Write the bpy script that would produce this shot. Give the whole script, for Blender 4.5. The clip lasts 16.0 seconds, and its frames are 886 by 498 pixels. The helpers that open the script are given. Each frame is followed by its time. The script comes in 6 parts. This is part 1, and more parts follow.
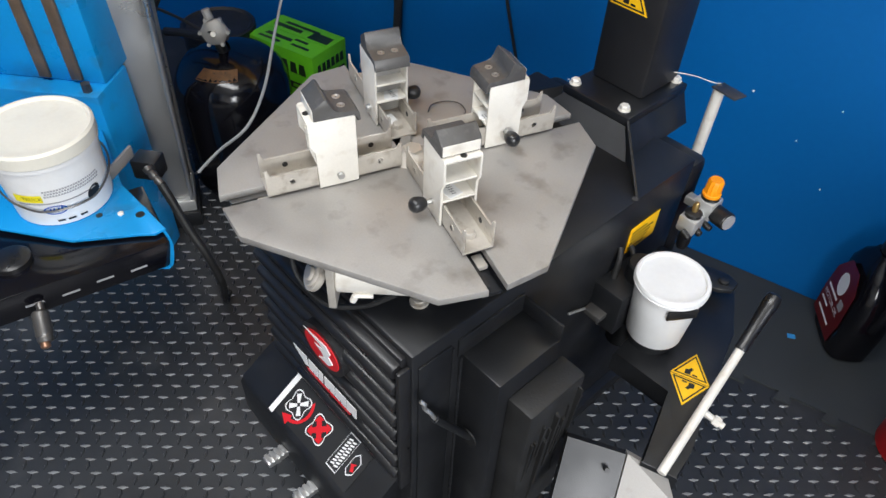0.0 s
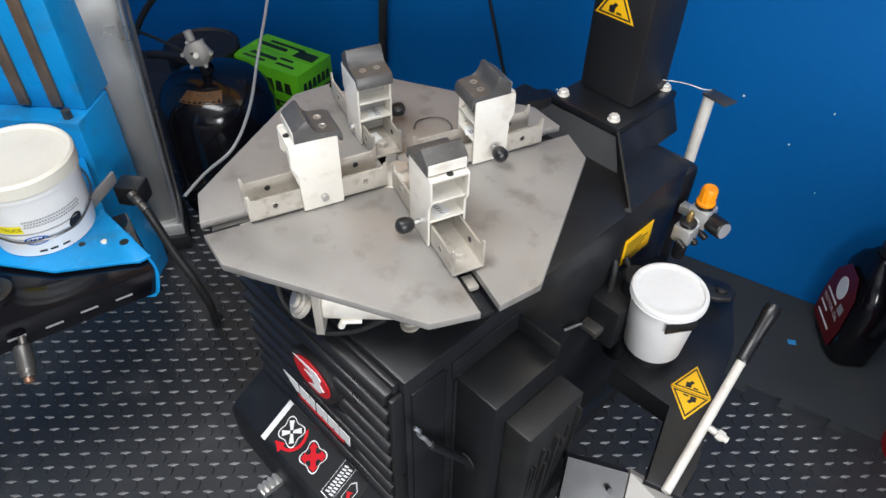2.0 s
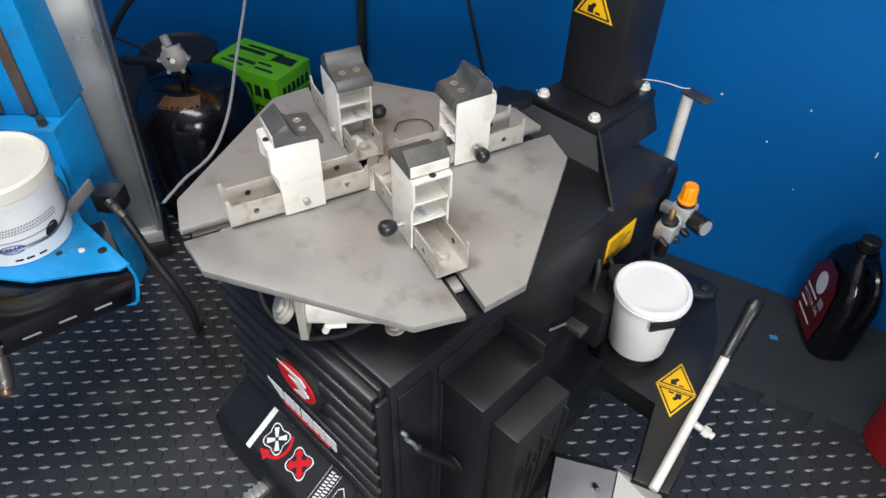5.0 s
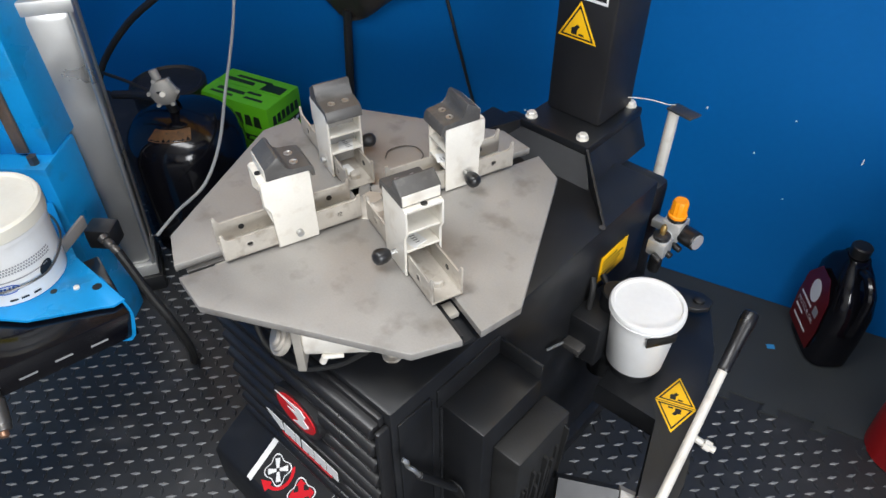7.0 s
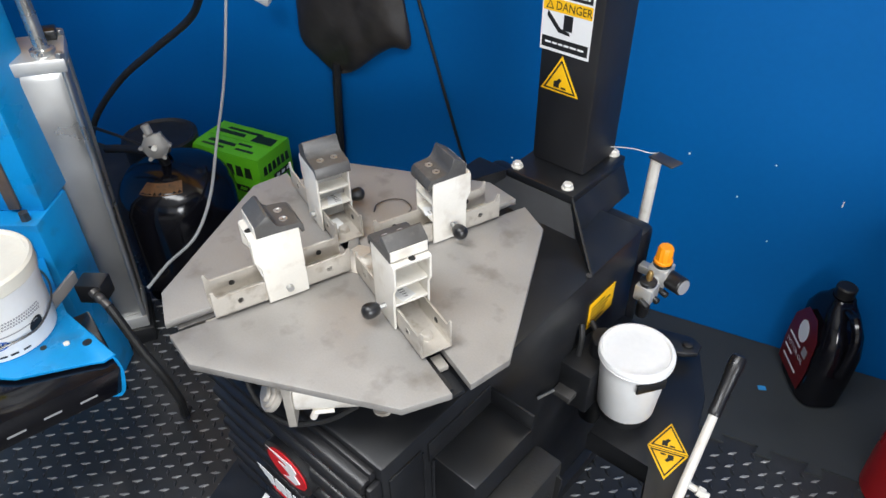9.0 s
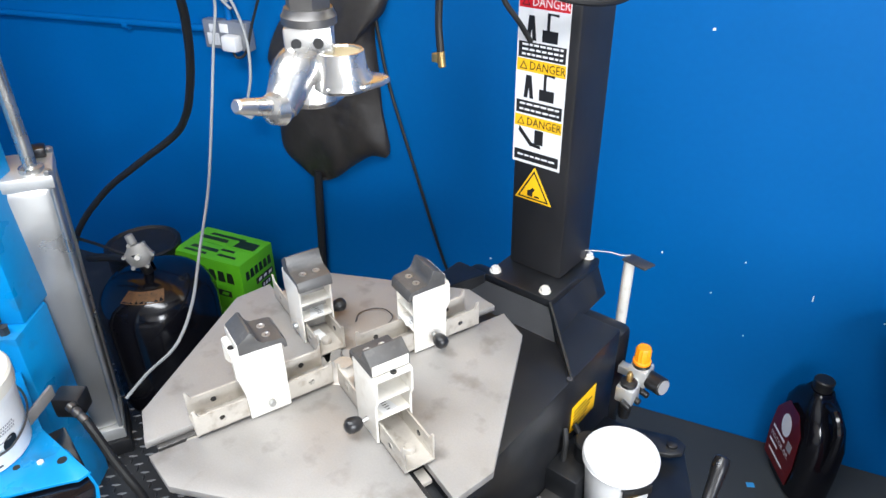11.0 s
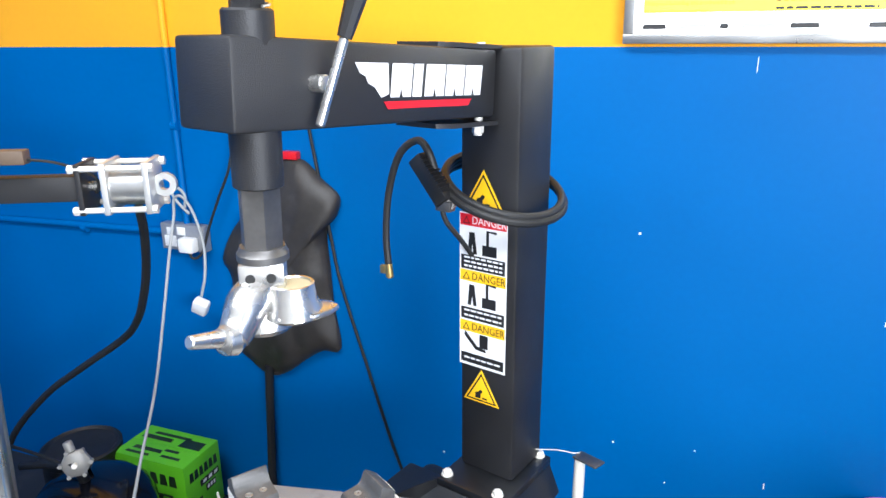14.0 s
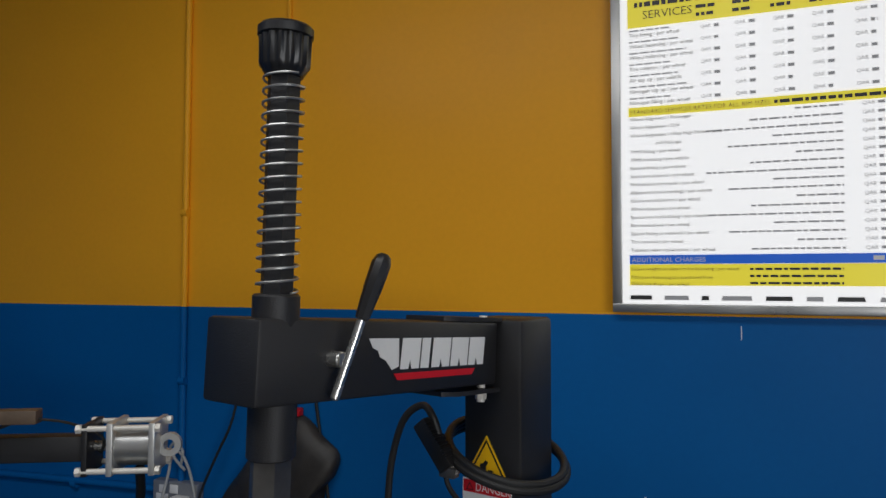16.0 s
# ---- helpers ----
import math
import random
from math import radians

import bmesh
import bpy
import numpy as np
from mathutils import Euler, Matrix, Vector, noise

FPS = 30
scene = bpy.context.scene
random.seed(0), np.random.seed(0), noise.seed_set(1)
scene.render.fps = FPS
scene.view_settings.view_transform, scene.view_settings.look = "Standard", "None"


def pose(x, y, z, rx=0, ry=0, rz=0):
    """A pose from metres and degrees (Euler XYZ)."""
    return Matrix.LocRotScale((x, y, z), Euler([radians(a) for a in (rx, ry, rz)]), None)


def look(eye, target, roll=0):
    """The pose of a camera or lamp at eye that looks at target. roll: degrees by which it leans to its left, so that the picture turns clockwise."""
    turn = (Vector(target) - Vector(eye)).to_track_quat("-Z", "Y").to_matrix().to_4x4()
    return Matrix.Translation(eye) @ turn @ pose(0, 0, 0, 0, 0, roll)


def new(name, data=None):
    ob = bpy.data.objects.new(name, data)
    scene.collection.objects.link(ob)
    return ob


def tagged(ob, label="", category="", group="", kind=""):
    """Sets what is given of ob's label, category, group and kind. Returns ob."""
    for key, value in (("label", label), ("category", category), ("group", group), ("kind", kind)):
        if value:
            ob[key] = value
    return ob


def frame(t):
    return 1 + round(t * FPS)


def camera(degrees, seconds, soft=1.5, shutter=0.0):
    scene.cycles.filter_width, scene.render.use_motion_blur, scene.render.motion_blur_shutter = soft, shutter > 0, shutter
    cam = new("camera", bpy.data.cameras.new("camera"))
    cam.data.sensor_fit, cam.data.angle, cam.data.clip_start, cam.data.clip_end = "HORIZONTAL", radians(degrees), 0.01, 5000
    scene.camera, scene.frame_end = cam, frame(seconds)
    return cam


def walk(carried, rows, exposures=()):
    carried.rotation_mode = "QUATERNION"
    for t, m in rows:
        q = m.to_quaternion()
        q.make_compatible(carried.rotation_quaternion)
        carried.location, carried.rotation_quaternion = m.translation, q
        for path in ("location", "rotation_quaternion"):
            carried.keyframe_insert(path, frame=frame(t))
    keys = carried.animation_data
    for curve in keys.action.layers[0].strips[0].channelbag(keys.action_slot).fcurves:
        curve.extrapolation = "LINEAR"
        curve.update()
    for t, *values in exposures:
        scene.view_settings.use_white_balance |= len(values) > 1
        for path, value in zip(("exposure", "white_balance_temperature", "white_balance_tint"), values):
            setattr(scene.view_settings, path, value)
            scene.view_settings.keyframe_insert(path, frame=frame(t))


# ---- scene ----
cam = camera(65.1, 16.0)
PATH = [
    (0, (0.043, 0.09, 1.587), (-0.68, 1.306, 0.173), 2.8),
    (0.5, (0.046, 0.096, 1.591), (-0.675, 1.336, 0.197), 2.4),
    (1, (0.041, 0.101, 1.586), (-0.69, 1.328, 0.187), 1.5),
    (1.5, (0.037, 0.11, 1.583), (-0.707, 1.343, 0.196), 1.0),
    (2, (0.035, 0.122, 1.575), (-0.691, 1.364, 0.185), 1.2),
    (2.5, (0.034, 0.127, 1.569), (-0.679, 1.37, 0.174), 1.0),
    (3, (0.032, 0.127, 1.57), (-0.671, 1.379, 0.178), 1.4),
    (3.5, (0.033, 0.125, 1.57), (-0.67, 1.377, 0.178), 1.4),
    (4, (0.032, 0.125, 1.57), (-0.657, 1.388, 0.181), 1.8),
    (6.5, (0.033, 0.122, 1.577), (-0.653, 1.41, 0.209), 0.3),
    (7, (0.032, 0.128, 1.583), (-0.658, 1.437, 0.238), -0.3),
    (7.5, (0.034, 0.129, 1.587), (-0.665, 1.447, 0.255), -0.7),
    (8, (0.034, 0.134, 1.59), (-0.651, 1.469, 0.268), -0.4),
    (10.5, (0.044, 0.124, 1.637), (-0.694, 1.627, 0.543), -1.1),
    (11, (0.043, 0.128, 1.646), (-0.678, 1.677, 0.606), -0.9),
    (11.5, (0.045, 0.13, 1.664), (-0.668, 1.731, 0.701), -0.9),
    (12, (0.048, 0.126, 1.683), (-0.676, 1.773, 0.81), -0.5),
    (12.5, (0.051, 0.127, 1.696), (-0.658, 1.811, 0.881), -0.5),
    (13, (0.052, 0.13, 1.703), (-0.628, 1.836, 0.912), -0.4),
    (13.5, (0.057, 0.127, 1.718), (-0.589, 1.879, 1.003), -0.1),
    (14, (0.061, 0.12, 1.732), (-0.613, 1.905, 1.133), -0.5),
    (14.5, (0.062, 0.109, 1.749), (-0.595, 1.943, 1.295), -0.2),
    (15, (0.063, 0.09, 1.764), (-0.597, 1.957, 1.485), 0.1),
    (15.5, (0.065, 0.074, 1.775), (-0.606, 1.956, 1.683), 0.1),
    (16, (0.068, 0.06, 1.782), (-0.627, 1.933, 1.87), 0.1),
]
EXPOSURES = [(0, -0.3, 6500, 10), (8, -0.32, 6500, 10), (10.5, 0.2, 6300, 10), (13, 0.55, 6200, 10), (14.2, 0.5, 6000, 10), (14.6, 0.1, 5800, 9),
             (15, -0.5, 5450, 9), (15.5, -1.2, 6000, 10), (16, -1.9, 6500, 10)]
walk(cam, [(t, look(eye, target, roll)) for t, eye, target, roll in PATH], EXPOSURES)

# ---- light ----
WALL_Y, CEILING, BACK_Y, LEFT_X, RIGHT_X = 1.918, 3.2, -2.8, -3.4, 2.2
world = bpy.data.worlds.new("sky")
scene.world = world
world.use_nodes = True
sky = world.node_tree.nodes.new("ShaderNodeTexSky")
sky.sky_type, sky.sun_disc, sky.sun_elevation, sky.sun_rotation = "NISHITA", False, radians(50), radians(160)
world.node_tree.links.new(sky.outputs[0], world.node_tree.nodes["Background"].inputs[0])
world.node_tree.nodes["Background"].inputs[1].default_value = 0.12


def area_lamp(name, m, w, h, power, color):
    data = bpy.data.lights.new(name, "AREA")
    data.shape, data.size, data.size_y, data.energy, data.color = "RECTANGLE", w, h, power, color
    ob = new(name, data)
    ob.matrix_world = m
    return ob


# daylight through the wide shop door in the east wall, plus added overhead fill
DOOR_Y0, DOOR_Y1, DOOR_Z = -2.6, -0.3, 2.6
area_lamp("door_daylight", look((RIGHT_X - 0.03, -1.45, 1.80), (-1.2, -0.2, 1.2)), 1.9, 0.9, 150, (0.965, 0.98, 1.0))
# unseen soft lamp under the ceiling, added to fill from above
area_lamp("overhead_fill", look((-0.6, -0.1, CEILING - 0.06), (-0.6, -0.1, 0)), 2.6, 0.7, 95, (0.98, 0.99, 1.0))


# ---- materials ----
def srgb(r, g, b):
    return [(c / 255 / 12.92 if c <= 10 else ((c / 255 + 0.055) / 1.055) ** 2.4) for c in (r, g, b)]


def mat(name, color, rough=0.5, metal=0.0, var=0.12, scale=5.0, bump=0.0, bscale=120.0, stain=None, stain_amount=0.0, coat=0.0, rvar=0.1, spec=0.5):
    m = bpy.data.materials.new(name)
    m.use_nodes = True
    n, ln = m.node_tree.nodes, m.node_tree.links
    b = n["Principled BSDF"]
    tc = n.new("ShaderNodeTexCoord")
    big, fine = n.new("ShaderNodeTexNoise"), n.new("ShaderNodeTexNoise")
    big.inputs["Scale"].default_value, big.inputs["Detail"].default_value = scale, 5
    fine.inputs["Scale"].default_value, fine.inputs["Detail"].default_value = bscale, 3
    for t in (big, fine):
        ln.new(tc.outputs["Object"], t.inputs["Vector"])
    add = n.new("ShaderNodeMath")
    add.operation = "MULTIPLY_ADD"
    ln.new(fine.outputs["Fac"], add.inputs[0])
    add.inputs[1].default_value = 0.35
    ln.new(big.outputs["Fac"], add.inputs[2])
    ramp = n.new("ShaderNodeValToRGB")
    ramp.color_ramp.elements[0].position, ramp.color_ramp.elements[1].position = 0.4, 0.95
    ramp.color_ramp.elements[0].color = (*[max(0, c * (1 - var)) for c in color], 1)
    ramp.color_ramp.elements[1].color = (*[min(1, c * (1 + var)) for c in color], 1)
    ln.new(add.outputs[0], ramp.inputs["Fac"])
    out = ramp.outputs["Color"]
    if stain:
        sn = n.new("ShaderNodeTexNoise")
        sn.inputs["Scale"].default_value, sn.inputs["Detail"].default_value = scale * 2.3, 6
        ln.new(tc.outputs["Object"], sn.inputs["Vector"])
        sr = n.new("ShaderNodeValToRGB")
        sr.color_ramp.elements[0].position, sr.color_ramp.elements[1].position = 0.56, 0.72
        sr.color_ramp.elements[1].color = (stain_amount,) * 3 + (1,)
        ln.new(sn.outputs["Fac"], sr.inputs["Fac"])
        mix = n.new("ShaderNodeMix")
        mix.data_type = "RGBA"
        ln.new(sr.outputs["Color"], mix.inputs["Factor"])
        ln.new(out, mix.inputs[6])
        mix.inputs[7].default_value = (*stain, 1)
        out = mix.outputs[2]
    ln.new(out, b.inputs["Base Color"])
    mr = n.new("ShaderNodeMapRange")
    mr.inputs["From Min"].default_value, mr.inputs["From Max"].default_value = 0.3, 0.7
    mr.inputs["To Min"].default_value, mr.inputs["To Max"].default_value = max(0.02, rough - rvar), min(1, rough + rvar)
    ln.new(big.outputs["Fac"], mr.inputs["Value"])
    ln.new(mr.outputs[0], b.inputs["Roughness"])
    b.inputs["Metallic"].default_value = metal
    b.inputs["Coat Weight"].default_value = coat
    b.inputs["Specular IOR Level"].default_value = spec
    if bump:
        bp = n.new("ShaderNodeBump")
        bp.inputs["Strength"].default_value, bp.inputs["Distance"].default_value = bump, 0.002
        ln.new(fine.outputs["Fac"], bp.inputs["Height"])
        ln.new(bp.outputs["Normal"], b.inputs["Normal"])
    return m


BLUE_WALL = mat("blue_wall_paint", (0.001, 0.112, 0.36), 0.5, var=0.08, scale=1.6, bump=0.05, bscale=60, rvar=0.06, spec=0.16)
YELLOW_WALL = mat("yellow_wall_paint", (0.90, 0.410, 0.018), 0.40, var=0.06, scale=1.4, bump=0.05, bscale=60, spec=0.2)
PALE_WALL = mat("pale_wall_paint", (0.55, 0.54, 0.52), 0.6, var=0.08, scale=1.2)
CEIL = mat("ceiling_paint", (0.6, 0.6, 0.58), 0.8, var=0.05)
RUBBER_FLOOR = mat("black_rubber_mat", (0.026, 0.028, 0.031), 0.42, var=0.25, scale=3, bump=0.15, bscale=250, stain=(0.07, 0.07, 0.07), stain_amount=0.5)
# pale tone paints in the light that glints off the tread bars
TREAD = mat("glint_tread_rubber", (0.20, 0.205, 0.21), 0.3, var=0.3, scale=4, bump=0.1, bscale=300)
GREY_MAT = mat("plain_foam_mat", (0.03, 0.035, 0.038), 0.7, var=0.2, scale=4, bump=0.1, bscale=300)
BLACK_PAINT = mat("satin_black_paint", (0.0105, 0.0112, 0.0128), 0.40, var=0.3, scale=6, bump=0.12, bscale=420, stain=(0.04, 0.04, 0.042), stain_amount=0.25)
TEX_BLACK = mat("textured_black_paint", (0.0145, 0.0145, 0.0160), 0.48, var=0.2, scale=5, bump=0.3, bscale=500)
GLOSS_BLACK = mat("gloss_black_enamel", (0.004, 0.004, 0.006), 0.14, var=0.2, scale=6, rvar=0.05)
BLACK_PLASTIC = mat("black_plastic", (0.012, 0.012, 0.013), 0.35, var=0.2, scale=12)
BLACK_RUBBER = mat("black_rubber", (0.0145, 0.0145, 0.0145), 0.55, var=0.25, scale=14, bump=0.2, bscale=200)
BAG_RUBBER = mat("worn_black_leatherette", (0.028, 0.0245, 0.022), 0.48, var=0.45, scale=7, bump=0.3, bscale=60, stain=(0.06, 0.055, 0.05), stain_amount=0.5)
PLATE_STEEL = mat("bare_grey_steel", (0.315, 0.300, 0.280), 0.46, metal=0.25, var=0.14, scale=9, bump=0.08, bscale=350, stain=(0.17, 0.155, 0.135), stain_amount=0.6)
PLATED = mat("zinc_plated_steel", (0.80, 0.765, 0.69), 0.4, metal=0.2, var=0.07, scale=14, bump=0.05, bscale=300, stain=(0.42, 0.33, 0.23), stain_amount=0.3)
JAW_STEEL = mat("dark_phosphated_steel", (0.085, 0.082, 0.079), 0.45, metal=0.2, var=0.16, scale=30, bump=0.1, bscale=350, stain=(0.16, 0.15, 0.14), stain_amount=0.4)
RAIL_STEEL = mat("dull_zinc_steel", (0.50, 0.465, 0.41), 0.42, metal=0.35, var=0.12, scale=18, bump=0.06, bscale=300, stain=(0.24, 0.19, 0.14), stain_amount=0.55)
CHROME = mat("polished_cast_alloy", (0.60, 0.59, 0.565), 0.27, metal=0.9, var=0.15, scale=18, rvar=0.1, bump=0.1, bscale=60)
ALU = mat("brushed_aluminium", (0.50, 0.50, 0.49), 0.36, metal=0.85, var=0.08, scale=8, bump=0.04, bscale=400)
WHITE_ALU = mat("cast_aluminium", (0.62, 0.62, 0.60), 0.4, metal=0.6, var=0.08, scale=20)
HEX_STEEL = mat("grey_hex_steel", (0.13, 0.125, 0.12), 0.38, metal=0.7, var=0.2, scale=20)
WHITE_PLASTIC = mat("white_plastic", (0.78, 0.78, 0.77), 0.38, var=0.05, scale=10, stain=(0.68, 0.66, 0.62), stain_amount=0.15)
CREAM_PLASTIC = mat("cream_grease_lid", (0.72, 0.69, 0.6), 0.45, var=0.06, scale=10, stain=(0.58, 0.5, 0.38), stain_amount=0.25)
MACHINE_BLUE = mat("machine_blue_enamel", srgb(16, 140, 205), 0.33, var=0.1, scale=6, bump=0.04, bscale=200, stain=srgb(60, 90, 110), stain_amount=0.35)
GREEN_CARD = mat("green_printed_card", srgb(100, 190, 30), 0.45, var=0.07, scale=8)
DARK_INK = mat("dark_green_ink", (0.012, 0.03, 0.012), 0.5)
INK = mat("black_ink", (0.012, 0.012, 0.012), 0.5)
GREY_INK = mat("grey_ink", (0.3, 0.3, 0.31), 0.6)
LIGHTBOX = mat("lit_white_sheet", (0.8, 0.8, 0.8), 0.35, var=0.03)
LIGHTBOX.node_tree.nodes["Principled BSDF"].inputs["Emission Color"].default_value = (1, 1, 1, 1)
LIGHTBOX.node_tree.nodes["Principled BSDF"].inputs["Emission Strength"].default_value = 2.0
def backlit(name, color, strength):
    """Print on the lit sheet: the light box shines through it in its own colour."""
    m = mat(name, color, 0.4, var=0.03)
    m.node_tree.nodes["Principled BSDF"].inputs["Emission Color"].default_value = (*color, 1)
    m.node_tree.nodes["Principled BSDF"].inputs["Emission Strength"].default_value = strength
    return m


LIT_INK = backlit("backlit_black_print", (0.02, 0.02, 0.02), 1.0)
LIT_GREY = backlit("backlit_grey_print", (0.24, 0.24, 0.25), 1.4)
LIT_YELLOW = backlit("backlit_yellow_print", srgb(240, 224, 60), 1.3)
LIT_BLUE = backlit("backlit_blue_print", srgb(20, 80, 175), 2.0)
WHITE_VINYL = mat("white_vinyl", (0.8, 0.8, 0.79), 0.4, var=0.04)
RED_VINYL = mat("red_vinyl", srgb(205, 25, 35), 0.4, var=0.06)
SIGN_YELLOW = mat("yellow_vinyl", srgb(245, 190, 20), 0.4, var=0.06)
LABEL_YELLOW = mat("lemon_print", srgb(240, 224, 40), 0.45, var=0.04)
PRINT_BLUE = mat("blue_print", srgb(20, 80, 175), 0.45, var=0.04)
ORANGE_CAP = mat("orange_plastic", srgb(245, 150, 10), 0.4, var=0.08)
TAN_PLASTIC = mat("worn_tan_plastic", (0.50, 0.44, 0.28), 0.45, var=0.12, scale=20)
COPPER = mat("dull_copper", (0.30, 0.17, 0.11), 0.35, metal=0.7, var=0.2, scale=40)
OLD_STICKER = mat("worn_sticker_paper", (0.10, 0.045, 0.012), 0.5, var=0.5, scale=40, stain=(0.006, 0.006, 0.006), stain_amount=0.9)
BRASS = mat("brass", srgb(205, 172, 112), 0.3, metal=0.9)
CABLE_GREY = mat("grey_cable", (0.36, 0.37, 0.37), 0.5)
BROWN_RUB = mat("brown_slide_bar", (0.11, 0.075, 0.05), 0.5, var=0.3, scale=20)
PINK_PLASTIC = mat("pink_plastic", srgb(240, 120, 165), 0.4)
LABEL_RED = mat("dark_red_print", srgb(95, 12, 18), 0.4)
VALVE_GREY = mat("cast_grey_metal", (0.30, 0.29, 0.27), 0.5, metal=0.3, var=0.15, scale=20)
RED_PLASTIC = mat("red_plastic", srgb(150, 20, 25), 0.3)
SCRAP_BLUE = mat("blue_paper", srgb(50, 140, 200), 0.6)
SOCKET_GREY = mat("grey_metal_box", (0.30, 0.31, 0.33), 0.4, metal=0.4)


# ---- mesh helpers ----
def bx(bm, x0, x1, y0, y1, z0, z1, bevel=0.0, m=None):
    vs = [bm.verts.new((x, y, z)) for z in (z0, z1) for x, y in ((x0, y0), (x1, y0), (x1, y1), (x0, y1))]
    fs = [bm.faces.new([vs[i] for i in f]) for f in ((3, 2, 1, 0), (4, 5, 6, 7), (0, 1, 5, 4), (1, 2, 6, 5), (2, 3, 7, 6), (3, 0, 4, 7))]
    if bevel:
        r = bmesh.ops.bevel(bm, geom=list({e for f in fs for e in f.edges}), offset=bevel, segments=2, affect="EDGES", profile=0.5)
        vs = list({v for f in r["faces"] for v in f.verts} | {v for v in vs if v.is_valid})
    if m:
        bmesh.ops.transform(bm, matrix=m, verts=vs)
    return vs


def prism(bm, poly, z0, z1, m=None, bevel=0.0):
    lo = [bm.verts.new((p[0], p[1], z0)) for p in poly]
    hi = [bm.verts.new((p[0], p[1], z1)) for p in poly]
    k = len(poly)
    fs = [bm.faces.new(lo[::-1]), bm.faces.new(hi)] + [bm.faces.new((lo[i], lo[(i + 1) % k], hi[(i + 1) % k], hi[i])) for i in range(k)]
    vs = lo + hi
    if bevel:
        r = bmesh.ops.bevel(bm, geom=[e for e in fs[1].edges] + [e for e in fs[0].edges], offset=bevel, segments=2, affect="EDGES", profile=0.5)
        vs = list({v for f in r["faces"] for v in f.verts} | {v for v in vs if v.is_valid})
    if m:
        bmesh.ops.transform(bm, matrix=m, verts=vs)
    return vs


def ring(bm, c, ax, up, r, seg):
    side = ax.cross(up).normalized()
    up2 = side.cross(ax).normalized()
    return [bm.verts.new(c + r * (math.cos(2 * math.pi * i / seg) * side + math.sin(2 * math.pi * i / seg) * up2)) for i in range(seg)]


def skin(bm, rings, caps=True):
    for a, b in zip(rings, rings[1:]):
        for i in range(len(a)):
            j = (i + 1) % len(a)
            bm.faces.new((a[i], a[j], b[j], b[i]))
    if caps:
        bm.faces.new(rings[0][::-1])
        bm.faces.new(rings[-1])


def lathe(bm, profile, p0, p1=None, seg=24):
    """profile: (distance along the axis, radius) pairs from p0 towards p1."""
    p0 = Vector(p0)
    ax = (Vector(p1) - p0).normalized() if p1 else Vector((0, 0, 1))
    up = Vector((0, 0, 1)) if abs(ax.z) < 0.9 else Vector((1, 0, 0))
    skin(bm, [ring(bm, p0 + ax * d, ax, up, max(r, 1e-4), seg) for d, r in profile])


def rod(bm, p0, p1, r, r1=None, seg=16, chamfer=0.0):
    d = (Vector(p1) - Vector(p0)).length
    r1 = r if r1 is None else r1
    c = min(chamfer, d * 0.4, r * 0.6)
    prof = [(0, r - c), (c, r), (d - c, r1), (d, r1 - c)] if c else [(0, r), (d, r1)]
    lathe(bm, prof, p0, p1, seg)


def smooth_path(pts, steps=8):
    p = [Vector(q) for q in pts]
    p = [2 * p[0] - p[1]] + p + [2 * p[-1] - p[-2]]
    out = []
    for i in range(1, len(p) - 2):
        for k in range(steps):
            t = k / steps
            a, b, c, d = p[i - 1], p[i], p[i + 1], p[i + 2]
            out.append(0.5 * ((2 * b) + (c - a) * t + (2 * a - 5 * b + 4 * c - d) * t * t + (3 * b - a - 3 * c + d) * t ** 3))
    return out + [p[-2]]


def tube(bm, pts, r, seg=10, steps=8, straight=False):
    q = [Vector(p) for p in pts] if straight else smooth_path(pts, steps)
    up = Vector((0.31, 0.17, 0.93))
    rings = []
    for i, c in enumerate(q):
        ax = (q[min(i + 1, len(q) - 1)] - q[max(i - 1, 0)]).normalized()
        rings.append(ring(bm, c, ax, up, r, seg))
        side = ax.cross(up).normalized()
        up = side.cross(ax).normalized()
    skin(bm, rings)


def mesh_of(name, bm, material, flat=35):
    bmesh.ops.recalc_face_normals(bm, faces=bm.faces)
    me = bpy.data.meshes.new(name)
    bm.to_mesh(me)
    bm.free()
    for m in material if isinstance(material, (list, tuple)) else [material]:
        me.materials.append(m)
    if flat:
        me.shade_smooth()
        me.set_sharp_from_angle(angle=radians(flat))
    return me


def part(name, bm, material, parent=None, label="", m=None):
    ob = new(name, mesh_of(name, bm, material))
    ob.parent = parent
    if m:
        ob.matrix_local = m
    if label:
        ob["label"] = label
    return ob


def thing(name, m, label, category, group="", kind=""):
    ob = new(name)
    ob.empty_display_size = 0.05
    ob.matrix_world = m
    return tagged(ob, label, category, group, kind)


def solid(name, bm, material, label, category, group="", kind="", m=None):
    ob = part(name, bm, material)
    if m:
        ob.matrix_world = m
    return tagged(ob, label, category, group, kind)


def text_bm(bm, body, size, m, align="LEFT", squash=1.0, shear=0.0, depth=0.0006, wrap=None):
    """Letters in the built-in font, in the plane XY of m, standing depth proud."""
    cu = bpy.data.curves.new("lettering", "FONT")
    cu.body, cu.size, cu.align_x, cu.shear, cu.resolution_u = body, size, align, shear, 2
    ob = bpy.data.objects.new("lettering", cu)
    scene.collection.objects.link(ob)
    me = bpy.data.meshes.new_from_object(ob.evaluated_get(bpy.context.evaluated_depsgraph_get()))
    bpy.data.objects.remove(ob)
    k = len(bm.verts)
    bm.from_mesh(me)
    bm.verts.ensure_lookup_table()
    for v in bm.verts[k:]:
        co = Vector((v.co.x * squash, v.co.y, depth))
        v.co = wrap(co) if wrap else m @ co
    bpy.data.meshes.remove(me)
    bpy.data.curves.remove(cu)

